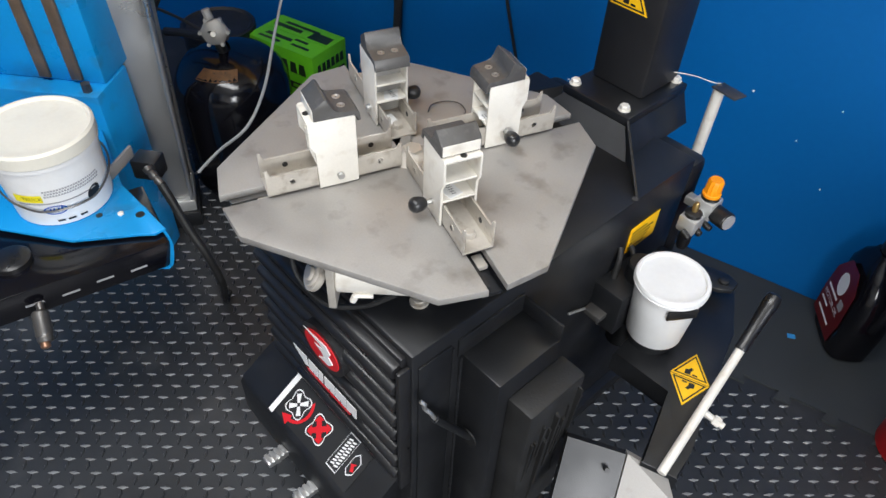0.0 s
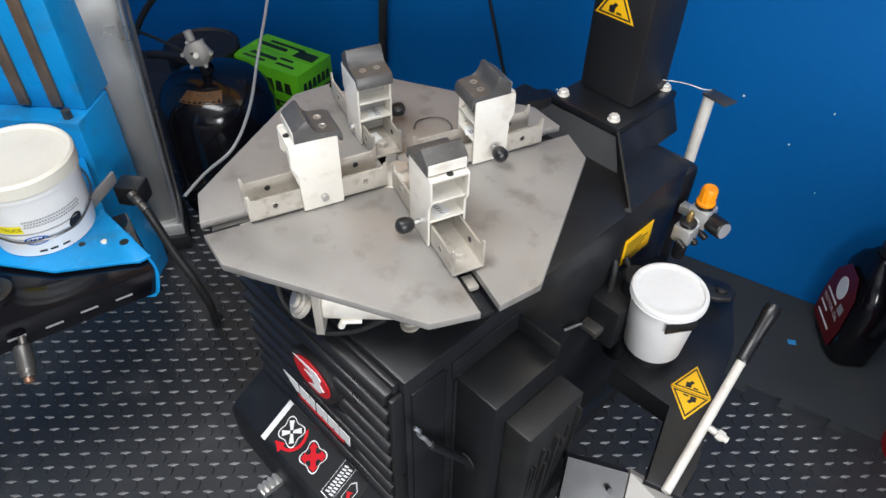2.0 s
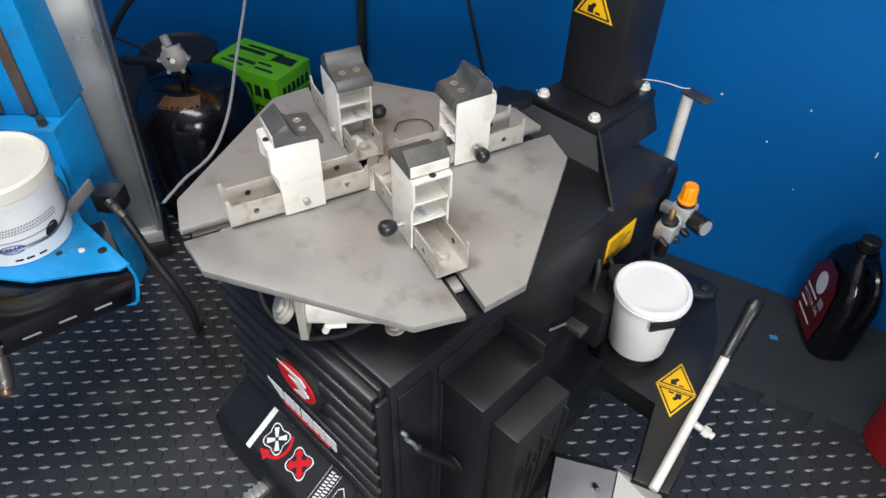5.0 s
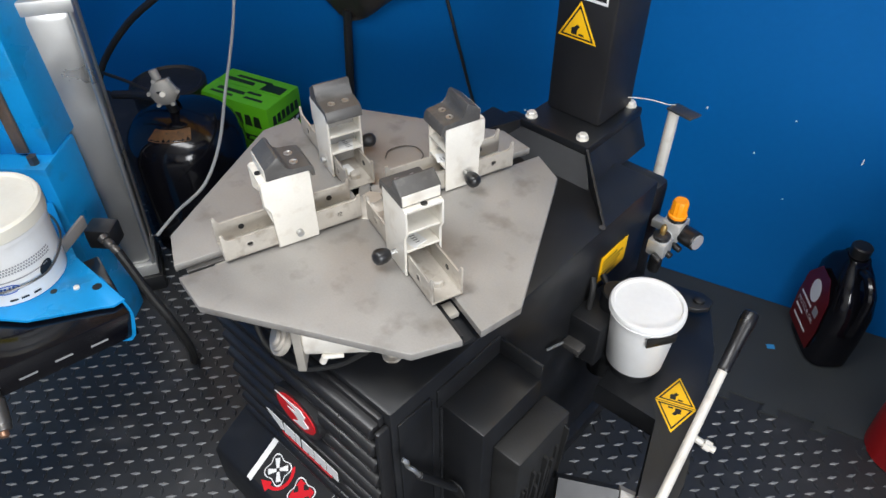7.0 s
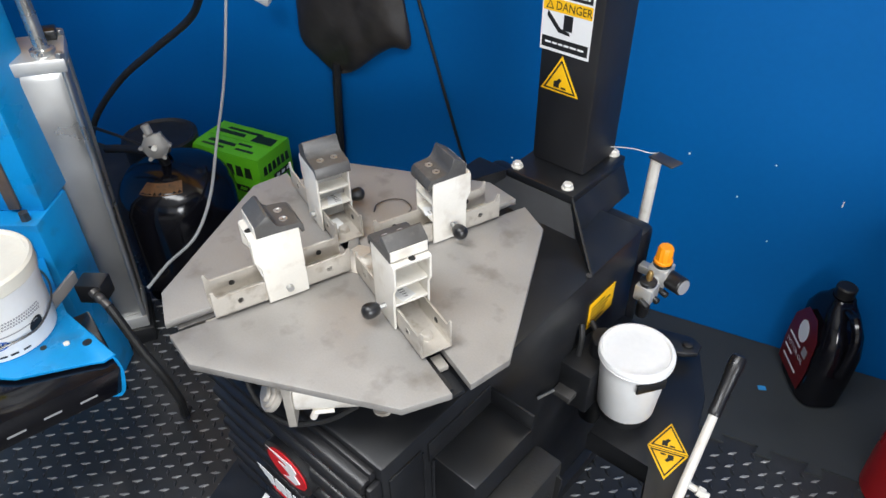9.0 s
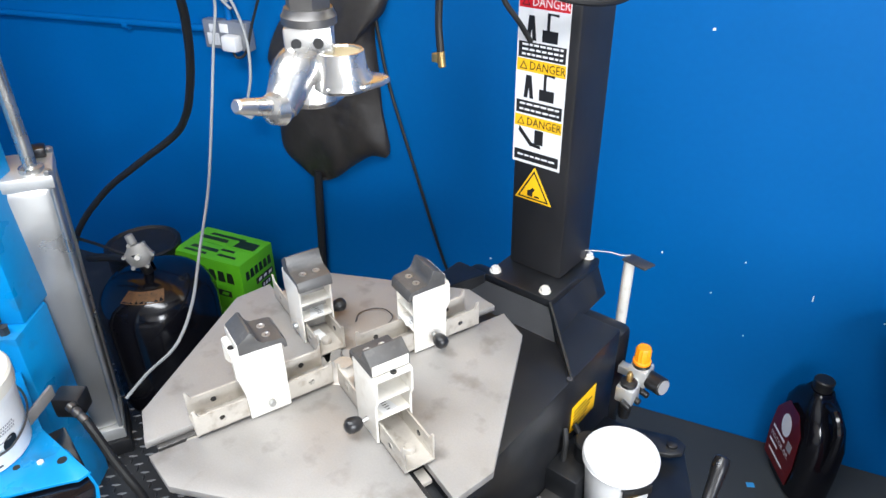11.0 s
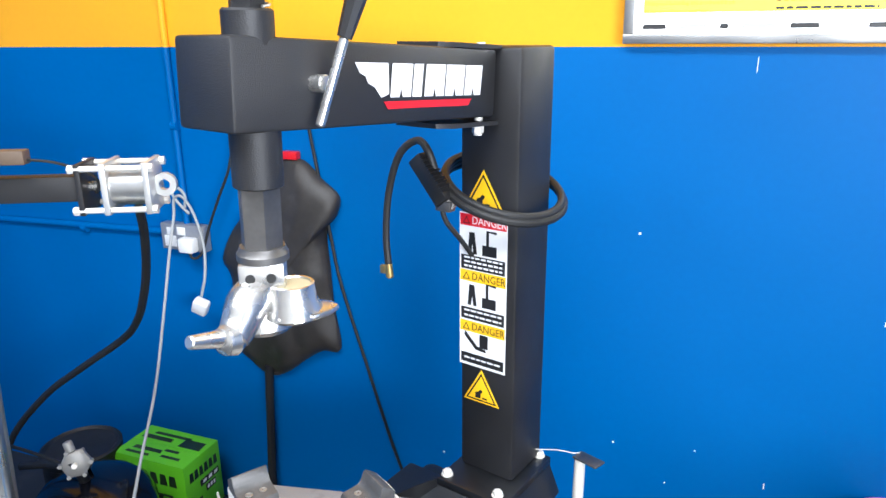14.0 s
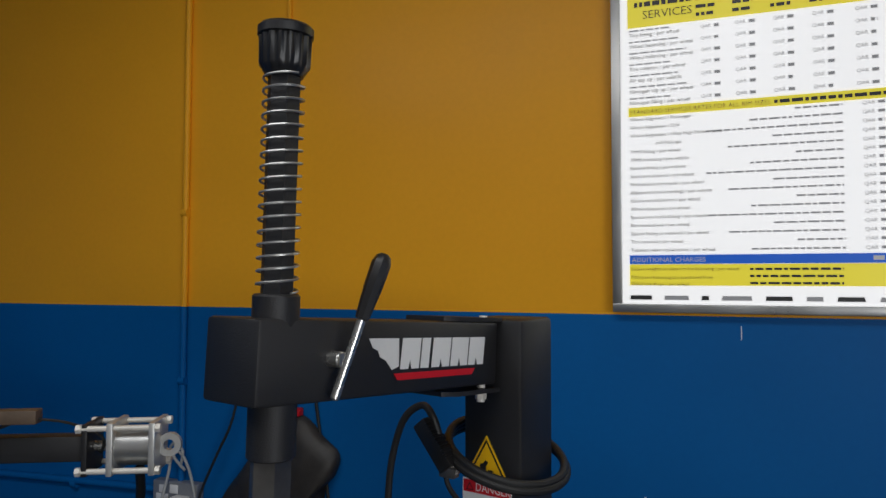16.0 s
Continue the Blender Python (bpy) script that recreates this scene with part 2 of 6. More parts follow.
# ---- structure ----
BORDER = 1.692


def slab(name, x0, x1, y0, y1, z0, z1, material, label, category):
    bm = bmesh.new()
    bx(bm, x0, x1, y0, y1, z0, z1)
    return solid(name, bm, material, label, category, kind="structure")


def painted_wall():
    bm = bmesh.new()
    bx(bm, LEFT_X, RIGHT_X, WALL_Y, WALL_Y + 0.15, 0, BORDER)
    k = len(bm.faces)
    bx(bm, LEFT_X, RIGHT_X, WALL_Y, WALL_Y + 0.15, BORDER, CEILING)
    bm.faces.ensure_lookup_table()
    for f in bm.faces[k:]:
        f.material_index = 1
    return solid("wall_north", bm, [BLUE_WALL, YELLOW_WALL], "wall painted glossy blue below and yellow above", "wall", kind="structure")


painted_wall()
slab("floor", LEFT_X, RIGHT_X + 3, BACK_Y, WALL_Y, -0.1, 0.0, RUBBER_FLOOR, "black rubber floor with raised tread bars", "floor")
slab("ceiling", LEFT_X - 0.15, RIGHT_X + 0.15, BACK_Y - 0.15, WALL_Y + 0.15, CEILING, CEILING + 0.1, CEIL, "plain pale ceiling", "ceiling")
slab("wall_west", LEFT_X - 0.15, LEFT_X, BACK_Y, WALL_Y + 0.15, 0, CEILING, BLUE_WALL, "plain blue side wall", "wall")
slab("wall_south", LEFT_X - 0.15, RIGHT_X + 0.15, BACK_Y - 0.15, BACK_Y, 0, CEILING, PALE_WALL, "plain wall at the back of the shop", "wall")
slab("wall_east_far", RIGHT_X, RIGHT_X + 0.15, DOOR_Y1, WALL_Y + 0.15, 0, CEILING, BLUE_WALL, "plain blue wall beside the shop door", "wall")
slab("wall_east_near", RIGHT_X, RIGHT_X + 0.15, BACK_Y, DOOR_Y0, 0, CEILING, BLUE_WALL, "plain blue wall beside the shop door", "wall")
# added out of view: keeps door light off the lower right of the wall
slab("unseen_shade_wall", 0.74, RIGHT_X, 1.0, 1.1, 0, 0.9, BLUE_WALL, "unseen low blue wall added to shade the foot of the painted wall", "wall")
slab("wall_east_lintel", RIGHT_X, RIGHT_X + 0.15, DOOR_Y0, DOOR_Y1, DOOR_Z, CEILING, BLUE_WALL, "plain lintel over the shop door", "wall")


def plain_mat():
    """The smoother mat along the wall, with jigsaw teeth along its free edge."""
    edge, pitch, x = 1.512, 0.125, -0.75
    poly = [(1.9, WALL_Y - 0.004), (x, WALL_Y - 0.004), (x, edge)]
    while x < 1.8:
        for dx, dy in ((0.035, 0.0), (0.028, -0.028), (0.072, -0.028), (0.065, 0.0)):
            poly.append((x + dx, edge + dy))
        x += pitch
    poly.append((1.9, edge))
    bm = bmesh.new()
    prism(bm, poly, 0.0, 0.007)
    return solid("pavement_mat", bm, GREY_MAT, "smooth dark grey foam mat with jigsaw edge", "floor mat", kind="structure")


plain_mat()


def conduits():
    bm = bmesh.new()
    y = WALL_Y - 0.010
    rod(bm, (-1.524, y, 1.13), (-1.524, y, BORDER), 0.011, seg=12)
    k = len(bm.faces)
    rod(bm, (-1.524, y, BORDER), (-1.524, y, CEILING), 0.011, seg=12)
    bm.faces.ensure_lookup_table()
    for f in bm.faces[k:]:
        f.material_index = 1
    rod(bm, (-1.136, WALL_Y - 0.006, BORDER + 0.002), (-1.136, WALL_Y - 0.006, CEILING), 0.007, seg=10)
    rod(bm, (LEFT_X, y, 1.045), (-1.62, y, 1.092), 0.012, seg=12)
    for p in ((-1.98, y, 1.073), (-1.524, y, 1.45), (-1.524, y, 2.0)):
        rod(bm, (p[0] - 0.012, p[1], p[2]), (p[0] + 0.012, p[1], p[2]), 0.015, seg=12)
    for f in bm.faces:
        if f.calc_center_median().z > BORDER:
            f.material_index = 1
    return solid("conduit", bm, [BLUE_WALL, YELLOW_WALL], "cable conduit painted over with the wall", "conduit", kind="structure")


conduits()

# ---- tyre changer ----
MACHINE = pose(-0.44, 0.83, 0, 0, 0, -15)
changer = thing("tyre_changer", MACHINE, "black steel tyre changer with grey turntable and swing arm", "tyre changer")

bm = bmesh.new()
bx(bm, -0.25, 0.19, -0.187, 0.578, 0.05, 0.735, 0.007)
body = part("body", bm, BLACK_PAINT, changer)
bm = bmesh.new()
bx(bm, -0.27, 0.21, -0.17, 0.66, 0.0, 0.05, 0.004)
part("base_frame", bm, BLACK_PAINT, changer)
bm = bmesh.new()
bx(bm, 0.190, 0.194, -0.175, -0.105, 0.12, 0.70, 0.001)
part("side_door", bm, BLACK_PAINT, changer)

# louvred front panel
grille = bmesh.new()
bx(grille, -0.235, 0.178, -0.199, -0.187, 0.33, 0.728, 0.004)
grille = part("grille", grille, BLACK_PLASTIC, changer)
for i in range(8):
    z = 0.700 - i * 0.0462
    bm = bmesh.new()
    prof = [(0, 0.017), (0.010, 0.0165), (0.017, 0.013), (0.020, 0.007), (0.0195, 0.000), (0.016, -0.007), (0.009, -0.012), (0, -0.014)]
    m = Matrix(((0, 0, 1, -0.228), (-1, 0, 0, -0.199), (0, 1, 0, z), (0, 0, 0, 1)))
    prism(bm, prof, 0, 0.405, m, 0.003)
    part("slat", bm, BLACK_PLASTIC, grille)
bm = bmesh.new()
bx(bm, 0.178, 0.189, -0.212, -0.187, 0.34, 0.71, 0.004)
part("grille_end", bm, BLACK_PLASTIC, changer)


def on_front(x, z, y=-0.2205, tilt=0):
    """A plane facing the machine's front: local X to its right, local Y up."""
    return Matrix(((1, 0, 0, x), (0, 0, -1, y), (0, 1, 0, z), (0, 0, 0, 1))) @ pose(0, 0, 0, 0, 0, tilt)


def oval(rx, ry, n=36):
    return [(rx * math.cos(2 * math.pi * i / n), ry * math.sin(2 * math.pi * i / n)) for i in range(n)]


bm = bmesh.new()
prism(bm, oval(0.062, 0.052), -0.02, 0.004, on_front(-0.009, 0.590))
badge = part("badge_back", bm, BLACK_PLASTIC, changer)
bm = bmesh.new()
prism(bm, oval(0.050, 0.038), 0.004, 0.006, on_front(-0.009, 0.590))
part("badge", bm, RED_VINYL, changer, "oval red badge with white wing")
bm = bmesh.new()
for poly in (((-0.05, 0.022), (0.018, 0.028), (0.03, 0.016), (0.022, 0.002), (0.034, -0.010), (0.02, -0.026), (-0.012, -0.028), (0.008, -0.014), (0.002, -0.004), (-0.02, 0.004), (0.006, 0.008), (0.0, 0.016)),):
    prism(bm, poly, 0.006, 0.0072, on_front(-0.009, 0.590))
part("badge_wing", bm, WHITE_VINYL, changer)


def wordmark(width, height, m, parent):
    """The maker's mark as plain slanted shapes over a red bar: a wing, then five notched blocks."""
    w = width / 6.2
    bm = bmesh.new()
    prism(bm, [(-w * 0.55, height), (w * 0.9, height), (w * 0.95, height * 0.1), (w * 0.6, 0), (w * 0.3, height * 0.3), (-w * 0.0, height * 0.42), (-w * 0.1, height * 0.62), (-w * 0.35, height * 0.7)], 0, 0.001, m)
    part("logo_wing", bm, WHITE_VINYL, parent, "white wing shape")
    x = w * 1.02
    for i, k in enumerate((1.0, 0.55, 1.05, 1.05, 1.0)):
        bm = bmesh.new()
        e = x + w * k
        h = height
        prism(bm, [(x, 0), (x + w * k * 0.42, 0), (x + w * k * 0.5, h * (0.3 if i != 1 else 0.0)), (x + w * k * 0.6, 0), (e - w * 0.02, 0), (e + w * 0.08, h), (x + w * 0.1, h)] if i != 1 else [(x, 0), (e - w * 0.1, 0), (e, h), (x + w * 0.1, h)], 0, 0.001, m)
        part("logo_block", bm, WHITE_VINYL, parent)
        x = e + w * 0.07
    bm = bmesh.new()
    prism(bm, [(w * 0.7, -height * 0.12), (w * 5.4, -height * 0.12), (w * 5.2, -height * 0.34), (w * 0.9, -height * 0.34)], 0, 0.001, m)
    part("logo_bar", bm, RED_VINYL, parent, "red logo underline")


wordmark(0.190, 0.034, on_front(-0.108, 0.458), changer)

# pedal cover and pedals
cover = bmesh.new()
m = Matrix(((0, 0, 1, -0.30), (1, 0, 0, 0), (0, 1, 0, 0), (0, 0, 0, 1)))
prism(cover, [(-0.185, 0.30), (-0.185, 0.12), (-0.285, 0.12), (-0.285, 0.23), (-0.275, 0.245)], 0, 0.45, m, 0.003)
cover = part("pedal_cover", cover, BLACK_PAINT, changer)
for i in range(3):
    bm = bmesh.new()
    x = -0.135 + i * 0.115
    bx(bm, x - 0.014, x + 0.014, -0.335, -0.27, 0.13, 0.146, 0.003)
    pedal = part("pedal", bm, ALU, changer, "ribbed aluminium pedal")
    for k in range(4):
        bm = bmesh.new()
        bx(bm, x - 0.014, x + 0.014, -0.331 + k * 0.012, -0.325 + k * 0.012, 0.146, 0.149)
        part("rib", bm, ALU, pedal)
SLOPE = Matrix(((1, 0, 0, 0.008), (0, 0.853, -0.52, -0.2785), (0, 0.52, 0.853, 0.2435), (0, 0, 0, 1)))


def icon_place(x, y):
    return SLOPE @ Matrix.Translation((x, y, 0.002))


bm = bmesh.new()
prism(bm, [(-0.18, 0.008), (0.075, 0.008), (0.075, 0.098), (-0.18, 0.098)], 0.0008, 0.0018, SLOPE)
part("icon_strip", bm, INK, cover, "black pictogram strip")
bm = bmesh.new()
prism(bm, [(-0.194, 0.0), (-0.180, 0.0), (-0.180, 0.110), (-0.194, 0.110)], 0.0012, 0.0022, SLOPE)
part("strip_edge", bm, WHITE_VINYL, cover)


def outline(bm, poly, w, m, z=0.0008):
    c = Vector((sum(p[0] for p in poly) / len(poly), sum(p[1] for p in poly) / len(poly)))
    r = max((Vector(p) - c).length for p in poly)
    inner = [tuple(c + (Vector(p) - c) * (1 - w / r)) for p in poly]
    n = len(poly)
    a = [bm.verts.new(m @ Vector((*p, z))) for p in poly]
    b = [bm.verts.new(m @ Vector((*p, z))) for p in inner]
    for i in range(n):
        j = (i + 1) % n
        bm.faces.new((a[i], a[j], b[j], b[i]))


def cross_shape(r, n=48, waist=0.32):
    return [((r * (1 - waist * math.cos(2 * a) ** 2)) * math.cos(a), (r * (1 - waist * math.cos(2 * a) ** 2)) * math.sin(a)) for a in [2 * math.pi * i / n for i in range(n)]]



def icon(draw, material):
    """One pictogram piece of the strip."""
    bm = bmesh.new()
    draw(bm)
    part("white_pictogram" if material is WHITE_VINYL else "red_pictogram", bm, material, cover)


def four_dashes(bm):
    outline(bm, cross_shape(0.034), 0.003, icon_place(-0.14, 0.055))
    for a in range(4):
        prism(bm, [(0.004, -0.003), (0.024, -0.006), (0.024, 0.006), (0.004, 0.003)], 0, 0.0008, icon_place(-0.14, 0.055) @ pose(0, 0, 0, 0, 0, 45 + 90 * a))


def turn_arrow(bm):
    arc = [(0.041 * math.cos(t), 0.041 * math.sin(t)) for t in [radians(d) for d in range(-82, 50, 8)]]
    arc += [(0.034 * math.cos(t), 0.034 * math.sin(t)) for t in [radians(d) for d in range(41, -83, -8)]]
    arc += [(0.004, -0.026), (-0.02, -0.038), (0.004, -0.050)]
    prism(bm, arc, 0, 0.0008, icon_place(-0.14, 0.055))


def star_arrows(bm):
    poly = []
    for a in range(4):
        c, s = math.cos(radians(45 + 90 * a)), math.sin(radians(45 + 90 * a))
        for x, y in ((0.008, -0.006), (0.018, -0.006), (0.018, -0.012), (0.03, 0), (0.018, 0.012), (0.018, 0.006), (0.008, 0.006)):
            poly.append((c * x - s * y, s * x + c * y))
    prism(bm, poly, 0, 0.0008, icon_place(-0.062, 0.053))


def tread_strip(bm):
    for i in range(2):
        for j in range(9):
            prism(bm, [(-0.009, -0.004), (0, -0.001), (0, 0.003), (-0.009, 0)], 0, 0.0008, icon_place(0.016 + i * 0.011, 0.030 + j * 0.0075))
    outline(bm, [(0.006, 0.012), (0.038, 0.012), (0.038, 0.095), (0.006, 0.095)], 0.0025, icon_place(-0.006, 0.006))


icon(four_dashes, WHITE_VINYL)
icon(turn_arrow, RED_VINYL)
icon(lambda bm: outline(bm, cross_shape(0.034), 0.003, icon_place(-0.062, 0.053)), WHITE_VINYL)
icon(star_arrows, RED_VINYL)
icon(tread_strip, WHITE_VINYL)
icon(lambda bm: outline(bm, [(0.05, 0.03), (0.06, 0.02), (0.072, 0.03), (0.072, 0.06), (0.058, 0.072), (0.05, 0.062)], 0.003, icon_place(-0.008, 0.012)), WHITE_VINYL)
icon(lambda bm: prism(bm, [(0.053, 0.045), (0.066, 0.052), (0.063, 0.044), (0.07, 0.036), (0.062, 0.032), (0.058, 0.040)], 0, 0.0009, icon_place(-0.008, 0.012)), RED_VINYL)

# ---- turntable ----
CX, CY, TOP = -0.042, 0.012, 0.88
HALF, LONG, TIP = 0.275, 0.155, 0.3146
table = bmesh.new()
lathe(table, [(0, 0.13), (0.05, 0.12), (0.06, 0.07), (0.125, 0.07)], (CX, CY, 0.735), seg=32)
table = part("turntable", table, BLACK_PAINT, changer)


def spin(deg, r=0.0, z=0.0):
    """A frame on the turntable: local X points outward at deg, the origin r out from the centre."""
    a = radians(26.4 + deg)
    return Matrix.Translation((CX + r * math.cos(a), CY + r * math.sin(a), z)) @ pose(0, 0, 0, 0, 0, 26.4 + deg)


for k in range(4):
    bm = bmesh.new()
    d, n, s = Vector((0.7071, 0.7071)), Vector((0.7071, -0.7071)), 0.0145
    tip = d * TIP + n * s
    poly = [(HALF, -LONG), (HALF, LONG), tuple(tip), (s * 1.414, 0), (tip.x, -tip.y)]
    prism(bm, poly, TOP - 0.013, TOP, spin(90 * k), 0.0012)
    part("table_plate", bm, PLATE_STEEL, table)
    bm = bmesh.new()
    bx(bm, 0.05, 0.30, -0.015, -0.004, TOP - 0.034, TOP - 0.012, 0.001, spin(45 + 90 * k))
    bx(bm, 0.05, 0.30, -0.004, 0.015, TOP - 0.034, TOP - 0.026, 0.001, spin(45 + 90 * k))
    part("slide_bar", bm, HEX_STEEL if k == 2 else BLACK_PAINT, table)
bm = bmesh.new()
lathe(bm, [(0, 0.040), (0.012, 0.040), (0.016, 0.034), (0.026, 0.018), (0.03, 0.016)], (CX, CY, TOP - 0.012), seg=6)
part("centre_link", bm, RAIL_STEEL, table)


SIDE = Matrix(((1, 0, 0, 0), (0, 0, 1, 0), (0, 1, 0, 0), (0, 0, 0, 1)))


def jaw(deg, a0, a1, x0, x1, tall):
    """One clamp: U-shaped slide from x0 to x1, open box tower from a0 to a1 with two shelves, dark peaked jaw and side knob."""
    f = Matrix.Translation((-0.002, 0.003, 0)) @ spin(deg)
    base = TOP + 0.005
    bm = bmesh.new()
    w, t, z0, z1 = 0.0245, 0.0032, base, base + 0.034
    bx(bm, x0, x1, -w, w, z0, z0 + t, 0.0006, f)
    for s in (-1, 1):
        y0, y1 = (-w, -w + t) if s < 0 else (w - t, w)
        prism(bm, [(x0, z0), (x1 - 0.002, z0), (x1, z0 + 0.003), (x1, z1 + 0.013), (x1 - 0.002, z1 + 0.014), (x1 - 0.005, z1 + 0.013), (x1 - 0.007, z1 + 0.003), (x1 - 0.010, z1), (x0 + 0.010, z1), (x0 + 0.007, z1 + 0.002), (x0 + 0.005, z1 + 0.009), (x0, z1 + 0.009)], y0, y1, f @ SIDE, 0.0008)
    rail = part("jaw_slide", bm, RAIL_STEEL, table, "zinc-plated U-shaped slide")
    for x in (x0 + 0.036, x1 - 0.040):
        for s in (-1, 1):
            bm = bmesh.new()
            rod(bm, f @ Vector((x, s * (w - t - 0.0008), base + 0.019)), f @ Vector((x, s * (w + 0.0008), base + 0.019)), 0.0046, seg=12)
            part("bolt_hole", bm, INK, rail)
            bm = bmesh.new()
            lathe(bm, [(0, 0.0062), (0.0006, 0.0062), (0.0008, 0.0048)], f @ Vector((x, s * w, base + 0.019)), f @ Vector((x, s * (w + 1), base + 0.019)), 14)
            part("hole_rim", bm, RAIL_STEEL, rail)
    for x in (x1 - 0.030, x0 + 0.026):
        bm = bmesh.new()
        lathe(bm, [(0, 0.009), (0.008, 0.009), (0.01, 0.007)], f @ Vector((x, 0, z0 + t)), seg=6)
        part("slide_bolt", bm, RAIL_STEEL, rail)
    bm = bmesh.new()
    bx(bm, -0.014, 0.014, -0.010, 0.010, z0 + t, z0 + t + 0.001, 0, f @ Matrix.Translation((x0 + 0.052, 0.004, 0)) @ pose(0, 0, 0, 0, 0, 8))
    part("paper_label", bm, WHITE_VINYL, rail)
    # under the slide: the runner that rides in the slot, with its bare tab
    bm = bmesh.new()
    bx(bm, x0 + 0.01, x1 - 0.02, -0.012, 0.012, TOP - 0.020, base - 0.0005, 0.001, f)
    part("runner", bm, BLACK_PAINT, rail)
    bm = bmesh.new()
    bx(bm, x1 - 0.012, x1 + 0.014, -0.0105, 0.0105, TOP - 0.022, TOP - 0.014, 0.001, f)
    part("runner_tab", bm, RAIL_STEEL, rail)
    # tower
    w, t, zt = 0.0295, 0.0036, base + tall
    mid, low, out = base + tall * 0.62, base + 0.040, a1 + 0.009
    bm = bmesh.new()
    for s in (-1, 1):
        y0, y1 = (s * w, s * (w - t)) if s < 0 else (s * (w - t), s * w)
        prism(bm, [(a0, base - 0.003), (a1, base - 0.003), (a1, mid - 0.008), (a1 + 0.002, mid - 0.004), (out - 0.001, mid + 0.003), (out, mid + 0.006), (out, zt - 0.003), (out - 0.003, zt), (a0 + 0.004, zt), (a0, zt - 0.004)], y0, y1, f @ SIDE, 0.0010)
    tower = part("jaw_tower", bm, PLATED, table, "zinc-plated open box tower")
    for z, e in ((low, a1 + 0.0005), (mid, a1 + 0.0025), (zt - 0.0045, out + 0.0005)):
        bm = bmesh.new()
        bx(bm, a0 - 0.0005, e, -w + t, w - t, z, z + 0.004, 0.0008, f)
        part("shelf", bm, PLATED, tower)
    bm = bmesh.new()
    bx(bm, (a0 + a1) / 2 - 0.006, (a0 + a1) / 2 - 0.002, -w + t, w - t, base + 0.006, zt - 0.005, 0, f)
    part("web", bm, VALVE_GREY, tower)
    bm = bmesh.new()
    bx(bm, -0.017, 0.017, -0.012, 0.012, low + 0.004, low + 0.005, 0, f @ Matrix.Translation((a1 - 0.020, -0.006, 0)) @ pose(0, 0, 0, 0, 0, 14))
    bx(bm, -0.017, 0.017, -0.012, 0.012, low + 0.004, low + 0.005, 0, f @ Matrix.Translation((a0 + 0.015, -0.004, 0)) @ pose(0, 0, 0, 0, 0, -20))
    part("paper_label", bm, WHITE_VINYL, tower, "small white paper label")
    bm = bmesh.new()
    for k in range(5):
        for x in (a1 - 0.030 + 0.005 * k, a0 + 0.004 + 0.005 * k):
            bx(bm, x, x + 0.0012, -0.011 + 0.001 * k, -0.001, low + 0.0052, low + 0.0054, 0, f)
    part("label_print", bm, INK, tower)
    bm = bmesh.new()
    rod(bm, f @ Vector((out - 0.006, 0.002, zt - 0.0005)), f @ Vector((out - 0.006, 0.002, zt + 0.0006)), 0.005, seg=14)
    part("plate_hole", bm, INK, tower)
    # peaked jaw: upright ground face, slope up to the ridge, hollow fall to the flat seat, bent inner end
    bm = bmesh.new()
    g = a1 - 0.001
    prof = [(a0 - 0.003, -0.011), (a0 - 0.001, 0.0005), (g, 0.0005), (g, 0.019), (g - 0.003, 0.0215), (g - 0.019, 0.0335), (g - 0.022, 0.0335), (g - 0.0245, 0.030), (g - 0.0275, 0.020), (g - 0.031, 0.0125), (g - 0.037, 0.0090), (a0 + 0.004, 0.0082), (a0 - 0.003, 0.0065), (a0 - 0.007, 0.001), (a0 - 0.008, -0.011)]
    prism(bm, [(x, z + zt) for x, z in prof], -0.0305, 0.0305, f @ Matrix(((1, 0, 0, 0), (0, 0, -1, 0), (0, 1, 0, 0), (0, 0, 0, 1))), 0.0012)
    cap = part("jaw_hook", bm, JAW_STEEL, table, "dark worn steel jaw with a peaked lip")
    for s in (-1, 1):
        bm = bmesh.new()
        lathe(bm, [(0, 0.0062), (0.0012, 0.0062), (0.0016, 0.0046), (0.0006, 0.0030), (0.0004, 0.0005)], f @ Vector((a0 + 0.016, s * 0.012, zt + 0.0082)), seg=16)
        part("screw", bm, ALU, cap)
    bm = bmesh.new()
    bx(bm, g - 0.0008, g + 0.0012, -0.0285, 0.0285, zt + 0.002, zt + 0.0185, 0.0005, f)
    part("ground_face", bm, PLATED, cap, "bright ground end face")
    # knob and pin
    bm = bmesh.new()
    p = Vector((a0 + 0.036, -w, base + 0.024))
    rod(bm, f @ p, f @ (p + Vector((0, -0.016, -0.001))), 0.004)
    part("knob_stem", bm, ALU, tower)
    bm = bmesh.new()
    lathe(bm, [(0, 0.006), (0.003, 0.0092), (0.010, 0.0118), (0.018, 0.0124), (0.023, 0.0106), (0.0265, 0.006), (0.0275, 0.001)], f @ (p + Vector((0, -0.010, 0))), f @ (p + Vector((0, -0.07, 0))), 18)
    part("knob", bm, BLACK_PLASTIC, tower, "black ball knob")
    bm = bmesh.new()
    p = Vector((a0 + 0.030, w, base + 0.016))
    rod(bm, f @ p, f @ (p + Vector((0, 0.008, 0))), 0.0055, chamfer=0.001)
    part("pin", bm, ALU, tower)


for deg, a0, a1, x0, x1, tall in ((-45, 0.112, 0.176, 0.030, 0.248, 0.121), (45, 0.118, 0.180, 0.034, 0.252, 0.116), (135, 0.098, 0.162, 0.046, 0.262, 0.116), (225, 0.104, 0.168, 0.030, 0.248, 0.119)):
    jaw(deg, a0, a1, x0, x1, tall)
